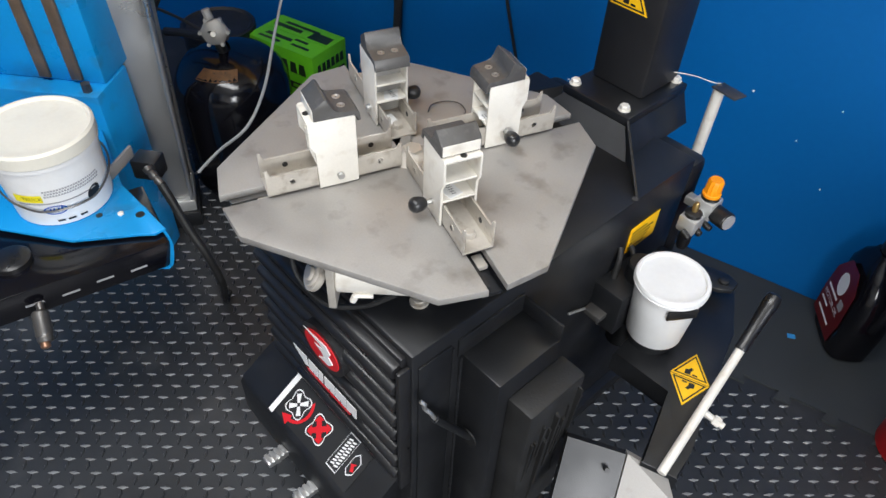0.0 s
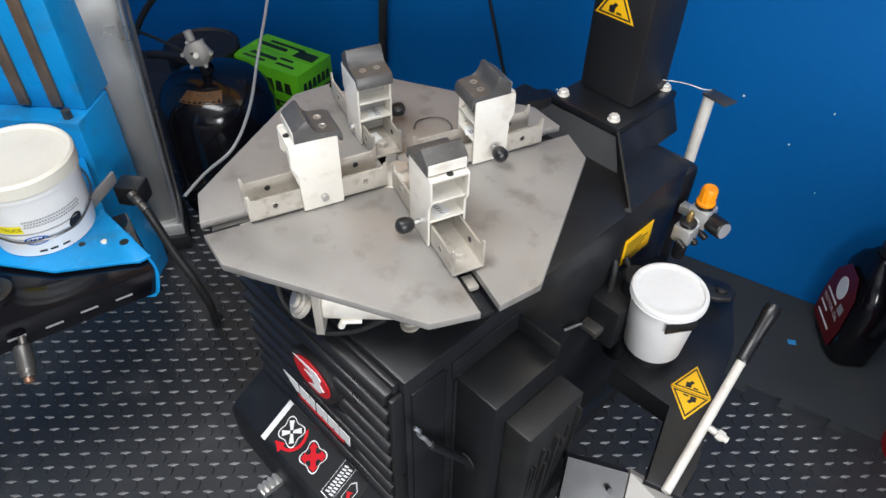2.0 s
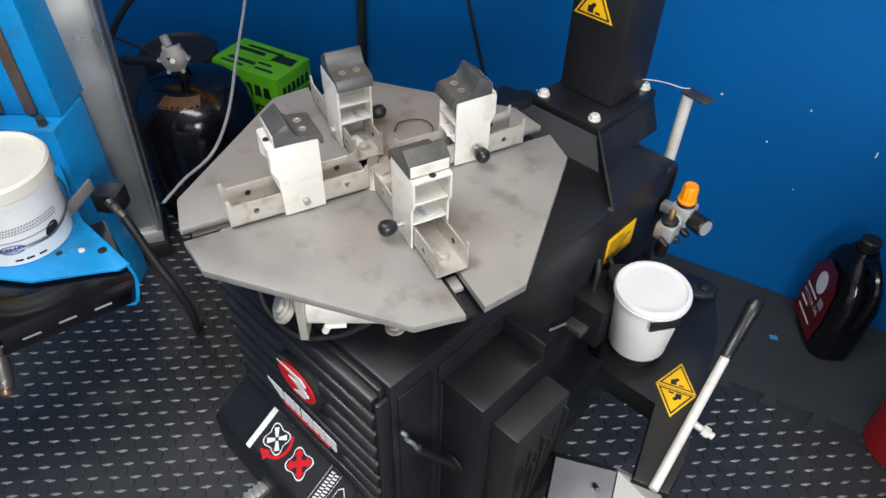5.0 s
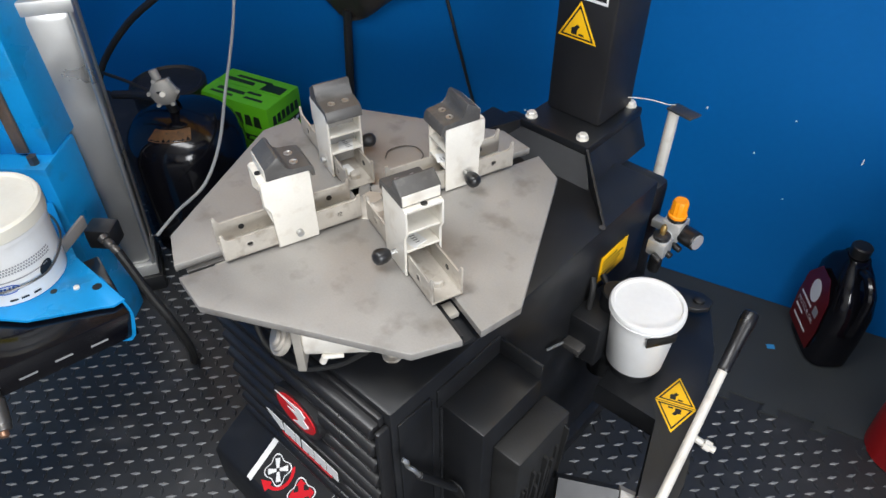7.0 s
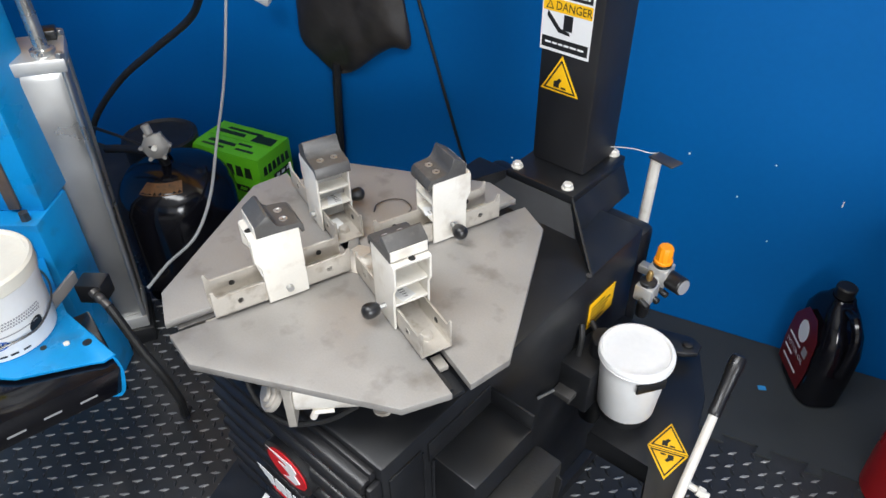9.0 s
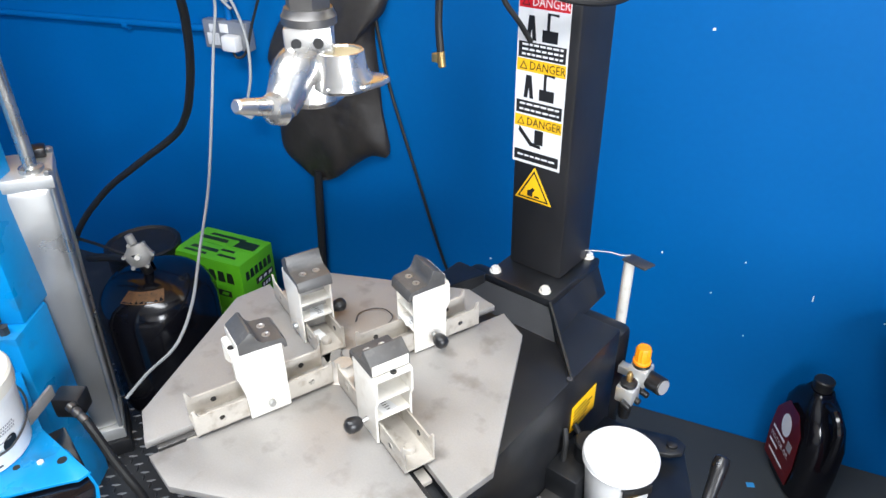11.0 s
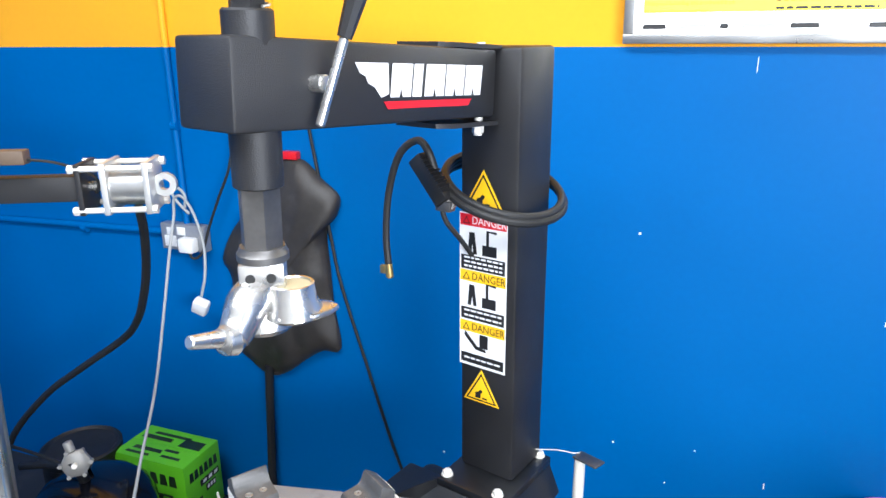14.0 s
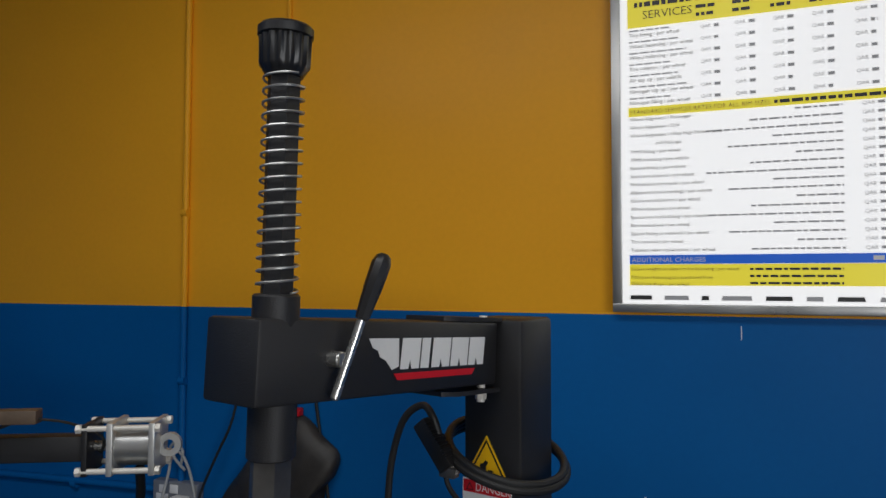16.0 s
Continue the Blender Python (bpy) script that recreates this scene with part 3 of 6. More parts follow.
# links round the table's middle
for k in range(4):
    bm = bmesh.new()
    m = spin(45 + 90 * k)
    bx(bm, -0.006, 0.046, -0.009, 0.009, TOP - 0.002, TOP + 0.006, 0.002, m @ Matrix.Translation((0.012, 0.012, 0)) @ pose(0, 0, 0, 0, 0, -28))
    part("link", bm, VALVE_GREY, table)

# clamping cylinder under the table
bm = bmesh.new()
rod(bm, (0.040, -0.205, 0.822), (0.15, -0.095, 0.822), 0.034, seg=20, chamfer=0.002)
part("clamp_cylinder", bm, PLATED, changer)
bm = bmesh.new()
bx(bm, -0.006, 0.006, -0.034, 0.034, 0.772, 0.865, 0.001, pose(0.036, -0.210, 0, 0, 0, 45))
part("cylinder_plate", bm, RAIL_STEEL, changer)
bm = bmesh.new()
rod(bm, (0.082, -0.207, 0.800), (0.098, -0.185, 0.797), 0.004)
rod(bm, (0.080, -0.210, 0.789), (0.083, -0.206, 0.801), 0.0055, seg=8)
part("tie_bolt", bm, PLATED, changer)
bm = bmesh.new()
for r0, d in ((0.030, 0.0), (0.022, 0.005), (0.012, 0.010)):
    rod(bm, (0.010 + d * 0.3, -0.232 - d, 0.812 + d * 0.7), (0.014 + d * 0.3, -0.224 - d, 0.806 + d * 0.7), r0, seg=22, chamfer=0.002)
part("cylinder_bolt", bm, RAIL_STEEL, changer)
bm = bmesh.new()
lathe(bm, [(0, 0.016), (0.005, 0.016), (0.006, 0.010), (0.010, 0.010)], (0.112, -0.105, 0.735), seg=18)
part("stud", bm, RAIL_STEEL, changer)
bm = bmesh.new()
tube(bm, [(0.0, -0.205, 0.86), (-0.03, -0.222, 0.845), (-0.048, -0.232, 0.80), (-0.025, -0.235, 0.762), (0.03, -0.225, 0.748), (0.08, -0.19, 0.762), (0.12, -0.16, 0.80)], 0.0045)
part("air_tube", bm, BLACK_RUBBER, changer)

# ---- column and its foot ----
bm = bmesh.new()


def loft(bm, lower, upper):
    """A closed solid between two outlines of equal length."""
    a, b = [bm.verts.new(p) for p in lower], [bm.verts.new(p) for p in upper]
    skin(bm, [a, b])


loft(bm, [(-0.15, 0.45, 0.734), (0.104, 0.45, 0.734), (0.080, 0.72, 0.70), (-0.125, 0.72, 0.70)], [(-0.105, 0.492, 0.780), (0.062, 0.492, 0.780), (0.062, 0.70, 0.780), (-0.105, 0.70, 0.780)])
bx(bm, -0.107, 0.064, 0.490, 0.702, 0.780, 0.800, 0.004)
bx(bm, -0.24, 0.192, 0.578, 0.640, 0.30, 0.712, 0.02)
foot = part("column_foot", bm, BLACK_PAINT, changer)
for sx, foot_x in ((0.062, 0.190), (-0.105, -0.235)):
    bm = bmesh.new()
    fin = [(sx, 0.494, 0.735), (foot_x, 0.370, 0.735), (sx, 0.487, 0.798)]
    loft(bm, fin, [(x + (0.003 if sx > 0 else -0.003), y + 0.004, z) for x, y, z in fin])
    part("gusset_fin", bm, BLACK_PAINT, foot)
bm = bmesh.new()
rod(bm, (0.185, 0.372, 0.7355), (0.185, 0.372, 0.738), 0.006, seg=8)
part("weld_dot", bm, HEX_STEEL, foot)
for x, y in ((-0.093, 0.512), (0.036, 0.512), (0.040, 0.69), (-0.093, 0.69)):
    bm = bmesh.new()
    lathe(bm, [(0, 0.013), (0.002, 0.013)], (x, y, 0.800), seg=18)
    lathe(bm, [(0, 0.0105), (0.008, 0.0105), (0.010, 0.008)], (x, y, 0.802), seg=6)
    part("bolt", bm, PLATED, foot)
bm = bmesh.new()
bx(bm, -0.094, 0.039, 0.565, 0.698, 0.80, 1.705, 0.009)
column = part("column", bm, TEX_BLACK, changer)

# ---- swing arm ----
bm = bmesh.new()
bx(bm, -0.150, -0.030, -0.015, 0.545, 1.600, 1.718, 0.006)
ARM_TURN = Matrix.Translation((-0.033, -0.015, 1.613)) @ pose(0, 0, 0, -3.2, 0, -3.0) @ Matrix.Translation((0.030, 0.015, -1.600))
UNTURNED = ARM_TURN.inverted()
arm = part("swing_arm", bm, TEX_BLACK, changer, "", ARM_TURN)
for z in (1.588, 1.7225):
    bm = bmesh.new()
    prism(bm, [(-0.14, 0.40), (-0.05, 0.40), (-0.032, 0.43), (-0.032, 0.562), (-0.14, 0.562)], z - 0.004, z + 0.004)
    part("hinge_plate", bm, TEX_BLACK, arm)
bm = bmesh.new()
lathe(bm, [(0, 0.011), (0.012, 0.011), (0.014, 0.009)], (-0.055, 0.53, 1.570), seg=6)
rod(bm, (-0.055, 0.53, 1.565), (-0.055, 0.53, 1.73), 0.008)
part("hinge_bolt", bm, PLATED, arm)
SX, SY = -0.075, 0.045
LEAN = Matrix.Translation((-0.073, SY, 1.42)) @ pose(0, 0, 0, 0, 2.0, 0) @ Matrix.Translation((0.075, -SY, -1.42))
bm = bmesh.new()
rod(bm, (SX, SY, 1.716), (SX, SY, 1.762), 0.033, seg=28, chamfer=0.003)
part("top_collar", bm, TEX_BLACK, arm, "", UNTURNED @ LEAN)
bm = bmesh.new()
rod(bm, (SX, SY, 1.535), (SX, SY, 1.630), 0.034, seg=28, chamfer=0.002)
part("collar", bm, TEX_BLACK, arm, "", UNTURNED @ LEAN)
bm = bmesh.new()
lathe(bm, [(0, 0.0295), (0.28, 0.0295)], (SX, SY, 1.44), seg=6)
shaft = part("hex_shaft", bm, HEX_STEEL, changer, "grey hexagonal steel shaft", LEAN)
bm = bmesh.new()
lathe(bm, [(0, 0.0235), (0.36, 0.0235)], (SX, SY, 1.72), seg=6)
part("upper_rod", bm, TEX_BLACK, shaft, "black upper end of the shaft")
bm = bmesh.new()
tube(bm, [(SX + 0.0285 * math.cos(a), SY + 0.0285 * math.sin(a), 1.764 + 0.305 * a / (2 * math.pi * 17)) for a in [2 * math.pi * i / 16 for i in range(17 * 16 + 1)]], 0.0019, 6, straight=True)
part("spring", bm, ALU, shaft, "grey steel coil spring")
bm = bmesh.new()
n, rings = 64, []
for d, r in ((0, 0.026), (0.010, 0.032), (0.016, 0.036), (0.055, 0.037), (0.057, 0.039), (0.068, 0.039), (0.072, 0.035), (0.066, 0.029), (0.066, 0.001)):
    rings.append([bm.verts.new((SX + (r - (0.003 if i % 4 < 2 and 0.012 < d < 0.056 else 0)) * math.cos(2 * math.pi * i / n), SY + (r - (0.003 if i % 4 < 2 and 0.012 < d < 0.056 else 0)) * math.sin(2 * math.pi * i / n), 2.066 + d)) for i in range(n)])
skin(bm, rings)
part("top_knob", bm, BLACK_PLASTIC, shaft, "ribbed black top cap")


def on_arm(y, z, x=-0.0295):
    """A plane on the arm's side: local X along the machine, local Y up, facing the right."""
    return Matrix(((0, 0, 1, x), (1, 0, 0, y), (0, 1, 0, z), (0, 0, 0, 1)))


wordmark(0.292, 0.050, on_arm(0.216, 1.640), arm)
bm = bmesh.new()
rod(bm, (-0.032, 0.118, 1.664), (-0.008, 0.118, 1.664), 0.012, seg=16, chamfer=0.002)
rod(bm, (-0.006, 0.100, 1.610), (0.012, 0.136, 1.722), 0.0065, seg=14, chamfer=0.002)
handle = part("lock_handle", bm, CHROME, arm, "chrome locking lever", UNTURNED @ Matrix.Translation((0.004, 0, 0.003)))
bm = bmesh.new()
g0, g1 = Vector((0.012, 0.136, 1.722)), Vector((0.030, 0.163, 1.812))
lathe(bm, [(0, 0.010), (0.01, 0.011), (0.05, 0.014), (0.085, 0.0145), (0.096, 0.011), (0.1, 0.006)], g0, g1, 8)
part("grip", bm, BLACK_PLASTIC, handle, "black faceted grip")

# ---- mount head ----
bm = bmesh.new()
lathe(bm, [(0, 0.036), (0.010, 0.036), (0.012, 0.034), (0.02, 0.031)], (SX, SY, 1.432), seg=28)
part("head_ring", bm, HEX_STEEL, shaft)
bm = bmesh.new()
bx(bm, -0.031, 0.031, -0.031, 0.031, 1.385, 1.432, 0.004, pose(SX, SY, 0, 0, 0, 45))
lathe(bm, [(0, 0.035), (0.01, 0.046), (0.03, 0.043), (0.048, 0.036)], (SX - 0.005, SY, 1.325), seg=24)
head = part("mount_head", bm, CHROME, changer, "polished cast mount head")
for dx in (-0.015, 0.013):
    bm = bmesh.new()
    q = pose(SX, SY, 0, 0, 0, 45)
    rod(bm, q @ Vector((dx, -0.0305, 1.412)), q @ Vector((dx, -0.0325, 1.412)), 0.0068, seg=16)
    part("set_screw", bm, INK, head)

# bead-breaker side of the machine
bm = bmesh.new()
bx(bm, 0.188, 0.280, -0.080, 0.070, 0.05, 0.655, 0.004)
bx(bm, 0.188, 0.280, 0.065, 0.070, 0.655, 0.690, 0.001)
bx(bm, 0.188, 0.194, -0.09, 0.065, 0.655, 0.700, 0.001)
breaker_box = part("breaker_box", bm, BLACK_PAINT, changer)
bm = bmesh.new()
lathe(bm, [(0.004 * k, 0.0034 + 0.0016 * noise.noise((k * 0.9, 2.0, 0.3))) for k in range(150)], (0.1925, -0.0815, 0.055), (0.1925, -0.0815, 0.7), 8)
part("weld_bead", bm, BLACK_PAINT, breaker_box)
bm = bmesh.new()
bx(bm, 0.1905, 0.1945, -0.104, -0.100, 0.08, 0.69, 0.001)
part("seam_strip", bm, BLACK_PAINT, breaker_box)
bm = bmesh.new()
rod(bm, (0.234, -0.0885, 0.455), (0.234, -0.0915, 0.455), 0.020, seg=20)
part("rod_hole", bm, INK, breaker_box)
bm = bmesh.new()
rod(bm, (0.234, -0.085, 0.450), (0.222, -0.165, 0.585), 0.007, chamfer=0.001)
part("hook_rod", bm, BLACK_PAINT, breaker_box)
bm = bmesh.new()
tube(bm, [(0.222, -0.165, 0.585), (0.219, -0.172, 0.605), (0.212, -0.178, 0.615), (0.213, -0.182, 0.632), (0.220, -0.186, 0.645), (0.214, -0.19, 0.652)], 0.0038)
part("hook_tip", bm, ALU, breaker_box, "bare zinc hook tip")
bm = bmesh.new()
bx(bm, 0.279, 0.335, -0.055, 0.085, 0.20, 0.600, 0.006)
pad = part("rubber_pad", bm, BLACK_RUBBER, changer, "scuffed black rubber tyre pad")
for k in range(11):
    bm = bmesh.new()
    y = -0.048 + 0.0122 * k + random.uniform(-0.004, 0.004)
    z1 = 0.598 - random.uniform(0, 0.12)
    z0 = z1 - random.uniform(0.04, 0.26)
    w = random.uniform(0.003, 0.009)
    d = random.uniform(0.003, 0.012)
    loft(bm, [(0.333, y, z0), (0.333 + d * 0.5, y, z0), (0.333 + d * 0.5, y + w, z0), (0.333, y + w, z0)], [(0.333, y + 0.004, z1), (0.334 + d, y + 0.003, z1), (0.334 + d, y + 0.003 + w * 0.6, z1), (0.333, y + 0.004 + w, z1)])
    part("worn_rib", bm, BLACK_RUBBER, pad)
# rear hinge, pipe and bracket
bm = bmesh.new()
bx(bm, 0.188, 0.30, 0.36, 0.56, 0.40, 0.50, 0.006)
bx(bm, 0.188, 0.26, 0.30, 0.42, 0.45, 0.56, 0.006)
rod(bm, (0.24, 0.38, 0.36), (0.24, 0.38, 0.60), 0.03, seg=20, chamfer=0.003)
part("breaker_hinge", bm, BLACK_PAINT, changer)
bm = bmesh.new()
prism(bm, [(0.25, 0.52), (0.30, 0.545), (0.345, 0.565), (0.365, 0.585), (0.362, 0.612), (0.335, 0.622), (0.27, 0.60), (0.22, 0.58)], 0.462, 0.474, None, 0.002)
lathe(bm, [(0, 0.012), (0.006, 0.012), (0.008, 0.009)], (0.338, 0.592, 0.474), seg=16)
part("spring_plate", bm, BLACK_PAINT, changer)
bm = bmesh.new()
bx(bm, 0.192, 0.235, 0.275, 0.325, 0.485, 0.50, 0.003)
bx(bm, 0.192, 0.235, 0.318, 0.325, 0.44, 0.485, 0.002)
part("bracket", bm, HEX_STEEL, changer, "grey steel bracket")
bm = bmesh.new()
rod(bm, (0.205, 0.26, 0.52), (0.197, 0.215, 0.53), 0.0032, chamfer=0.001)
part("bracket_pin", bm, ALU, changer)
bm = bmesh.new()
tube(bm, [(0.193, 0.36, 0.62), (0.205, 0.345, 0.60), (0.208, 0.335, 0.54), (0.21, 0.33, 0.48), (0.215, 0.31, 0.44)], 0.006)
tube(bm, [(0.193, 0.40, 0.60), (0.212, 0.39, 0.58), (0.216, 0.37, 0.52), (0.22, 0.34, 0.45)], 0.006)
part("air_hose", bm, BLACK_RUBBER, changer)
bm = bmesh.new()
bx(bm, 0.1905, 0.1925, 0.385, 0.482, 0.585, 0.652, 0.0005)
warn_plate = part("rating_plate", bm, SIGN_YELLOW, changer, "yellow rating plate on the side")
for k in range(5):
    bm = bmesh.new()
    bx(bm, 0.1925, 0.1931, 0.392, 0.392 + 0.05 + 0.008 * ((k * 3) % 4), 0.635 - k * 0.010, 0.639 - k * 0.010)
    part("print_bar", bm, INK, warn_plate)

# breaker arm: wide flat arm, blade and lever
ARM_PLAN = [(0.286, 0.275), (0.419, 0.287), (0.470, 0.118), (0.535, 0.140), (0.521, 0.206), (0.472, 0.354), (0.424, 0.514), (0.356, 0.630), (0.286, 0.630), (0.270, 0.469)]
SIGN_AT, SIGN_TURN = (0.427, 0.340), 21
bm = bmesh.new()
prism(bm, ARM_PLAN, 0.385, 0.440, None, 0.004)
breaker = part("breaker_arm", bm, BLACK_PAINT, changer)
bm = bmesh.new()
lathe(bm, [(0, 0.046), (0.026, 0.046), (0.0285, 0.043)], (0.312, 0.366, 0.4402), seg=28)
part("arm_boss", bm, BLACK_PAINT, breaker)


def plate(bm, v, off):
    q = [bm.verts.new(p) for p in v] + [bm.verts.new(Vector(p) + Vector(off)) for p in v]
    for f in ((0, 1, 2, 3), (7, 6, 5, 4), (0, 4, 5, 1), (1, 5, 6, 2), (2, 6, 7, 3), (3, 7, 4, 0)):
        bm.faces.new([q[i] for i in f])


bm = bmesh.new()
plate(bm, [(0.352, 0.052, 0.45), (0.443, 0.113, 0.435), (0.474, 0.056, 0.37), (0.403, -0.039, 0.345)], (-0.012, 0.012, -0.012))
blade = part("blade_back", bm, BLACK_PAINT, breaker)
bm = bmesh.new()
rod(bm, (0.432, 0.073, 0.416), (0.438, 0.067, 0.424), 0.005, seg=12)
part("blade_hole", bm, INK, blade)
bm = bmesh.new()
plate(bm, [(0.445, 0.115, 0.437), (0.52, 0.136, 0.43), (0.555, 0.126, 0.39), (0.476, 0.058, 0.372)], (-0.010, 0.012, -0.010))
part("blade", bm, PLATE_STEEL, breaker, "bare steel breaker blade")
bm = bmesh.new()
rod(bm, (0.51, 0.118, 0.455), (0.472, 0.399, 0.53), 0.0088, chamfer=0.001, seg=18)
lever = part("lever", bm, PLATED, breaker, "bright steel lever")
bm = bmesh.new()
lathe(bm, [(0, 0.0118), (0.006, 0.0128), (0.010, 0.0118), (0.06, 0.0130), (0.085, 0.0142), (0.098, 0.0155), (0.112, 0.0158), (0.122, 0.0140), (0.126, 0.0085)], (0.472, 0.399, 0.53), (0.463, 0.482, 0.6), 16)
part("grip", bm, BLACK_PLASTIC, lever, "black moulded grip")
bm = bmesh.new()
lathe(bm, [(0, 0.011), (0.014, 0.011)], (0.507, 0.308, 0.425), (0.529, 0.312, 0.42), 6)
rod(bm, (0.485, 0.304, 0.43), (0.529, 0.312, 0.42), 0.007)
part("arm_bolt", bm, PLATED, breaker)


def warning_triangle(parent, m, size, thick=0.0008):
    """A yellow warning triangle with a black edge and a plain mark, standing in the plane XY of m."""
    h = size * 0.866
    tri = [(-size / 2, -h / 3), (size / 2, -h / 3), (0, 2 * h / 3)]
    bm = bmesh.new()
    prism(bm, [(p[0] * 1.12, p[1] * 1.12) for p in tri], 0, thick, m, 0.0002)
    base = part("warning_triangle", bm, SIGN_YELLOW, parent)
    bm = bmesh.new()
    outline(bm, [(p[0] * 0.96, p[1] * 0.96) for p in tri], size * 0.085, m, thick + 0.0005)
    s = size
    prism(bm, [(-0.18 * s, -0.2 * s), (-0.02 * s, -0.2 * s), (-0.02 * s, -0.08 * s), (0.05 * s, 0.02 * s), (-0.03 * s, 0.06 * s), (-0.1 * s, -0.02 * s), (-0.18 * s, -0.04 * s)], thick, thick + 0.0005, m)
    prism(bm, [(0.04 * s, -0.2 * s), (0.19 * s, -0.2 * s), (0.17 * s, -0.15 * s), (0.04 * s, -0.15 * s)], thick, thick + 0.0005, m)
    part("triangle_mark", bm, INK, parent)
    return base


# pair of warning signs on the drop bar
S = Matrix.Translation((SIGN_AT[0], SIGN_AT[1], 0.4402)) @ pose(0, 0, 0, 0, 0, SIGN_TURN)
warning_triangle(breaker, S @ pose(0.0, 0.0235, 0, 0, 0, 0), 0.070)
warning_triangle(breaker, S @ pose(0.0, -0.0235, 0, 0, 0, 180), 0.070)

# air regulator
REG = pose(0.243, 0.582, 0.617)
bm = bmesh.new()
bx(bm, -0.022, 0.022, -0.022, 0.022, 0.0, 0.045, 0.005, REG)
bx(bm, -0.020, 0.020, -0.075, -0.035, -0.012, 0.028, 0.005, REG)
rod(bm, REG @ Vector((0, -0.04, 0.012)), REG @ Vector((0, 0.0, 0.012)), 0.010)
bx(bm, -0.047, -0.015, -0.01, 0.012, 0.005, 0.025, 0.002, REG)
regulator = part("air_regulator", bm, WHITE_ALU, changer, "cast aluminium air regulator and oiler")
bm = bmesh.new()
n = 48
rings = []
for d, r in ((0, 0.019), (0.006, 0.0195), (0.008, 0.017), (0.036, 0.0165), (0.041, 0.013), (0.041, 0.001)):
    rings.append([bm.verts.new(REG @ Vector(((r - (0.0014 if i % 4 < 2 and 0.007 < d < 0.04 else 0)) * math.cos(2 * math.pi * i / n), (r - (0.0014 if i % 4 < 2 and 0.007 < d < 0.04 else 0)) * math.sin(2 * math.pi * i / n), 0.052 + d))) for i in range(n)])
skin(bm, rings)
part("orange_knob", bm, ORANGE_CAP, regulator, "orange ribbed pressure knob")
bm = bmesh.new()
lathe(bm, [(0, 0.019), (0.010, 0.020)], REG @ Vector((0, 0, 0.043)), seg=20)
part("regulator_ring", bm, BLACK_PLASTIC, regulator)
bm = bmesh.new()
lathe(bm, [(0, 0.017), (0.008, 0.018), (0.012, 0.012)], REG @ Vector((0, -0.055, 0.028)), seg=20)
part("regulator_ring", bm, BLACK_PLASTIC, regulator)
bm = bmesh.new()
lathe(bm, [(0, 0.012), (0.012, 0.014), (0.045, 0.014), (0.05, 0.008)], REG @ Vector((0.0, -0.055, -0.06)), seg=16)
part("regulator_cup", bm, BLACK_PLASTIC, regulator)
bm = bmesh.new()
lathe(bm, [(0, 0.006), (0.015, 0.007), (0.022, 0.004)], REG @ Vector((0, -0.055, 0.040)), seg=14)
part("sight_glass", bm, BRASS, regulator)
bm = bmesh.new()
rod(bm, REG @ Vector((0.018, 0.0, 0.018)), REG @ Vector((0.058, -0.012, 0.022)), 0.020, seg=24, chamfer=0.002)
gauge = part("gauge_body", bm, BLACK_PLASTIC, regulator)
bm = bmesh.new()
rod(bm, REG @ Vector((0.058, -0.012, 0.022)), REG @ Vector((0.0605, -0.0127, 0.0222)), 0.0165, seg=24)
part("gauge_face", bm, GREY_INK, regulator, "grey gauge face")
bm = bmesh.new()
rod(bm, REG @ Vector((0.0, -0.055, -0.02)), REG @ Vector((0.0, -0.055, -0.045)), 0.012, 0.009, seg=14)
part("oil_bowl", bm, BRASS, regulator)
for dx, dy in ((0.03, -0.05), (0.035, -0.02), (0.022, -0.08)):
    bm = bmesh.new()
    rod(bm, REG @ Vector((0.0, dy, 0.0)), REG @ Vector((dx, dy - 0.006, -0.006)), 0.007, chamfer=0.002)
    part("push_fitting", bm, BLACK_PLASTIC, regulator)

# labels on the column
FRONT = Matrix(((1, 0, 0, -0.0945), (0, 0, -1, 0.5645), (0, 1, 0, 1.052), (0, 0, 0, 1)))
LW, LH = 0.112, 0.335
bm = bmesh.new()
prism(bm, [(0, 0), (LW, 0), (LW, LH), (0, LH)], 0, 0.0008, FRONT)
label = part("danger_label", bm, WHITE_VINYL, changer, "white danger label with red and yellow bands")
for k, (z, material) in enumerate(((0.308, RED_VINYL), (0.190, SIGN_YELLOW), (0.078, SIGN_YELLOW))):
    bm = bmesh.new()
    prism(bm, [(0.002, z), (LW - 0.002, z), (LW - 0.002, z + 0.024), (0.002, z + 0.024)], 0.0008, 0.0012, FRONT)
    band = part("band", bm, material, label)
    bm = bmesh.new()
    text_bm(bm, "DANGER", 0.023, FRONT @ Matrix.Translation((0.030, z + 0.0045, 0.0)), depth=0.0016, squash=0.86)
    part("danger_word", bm, WHITE_VINYL if k == 0 else INK, label)
    bm = bmesh.new()
    outline(bm, [(0.008, z + 0.004), (0.026, z + 0.004), (0.017, z + 0.020)], 0.0035, FRONT, 0.0016)
    part("band_mark", bm, INK, label)
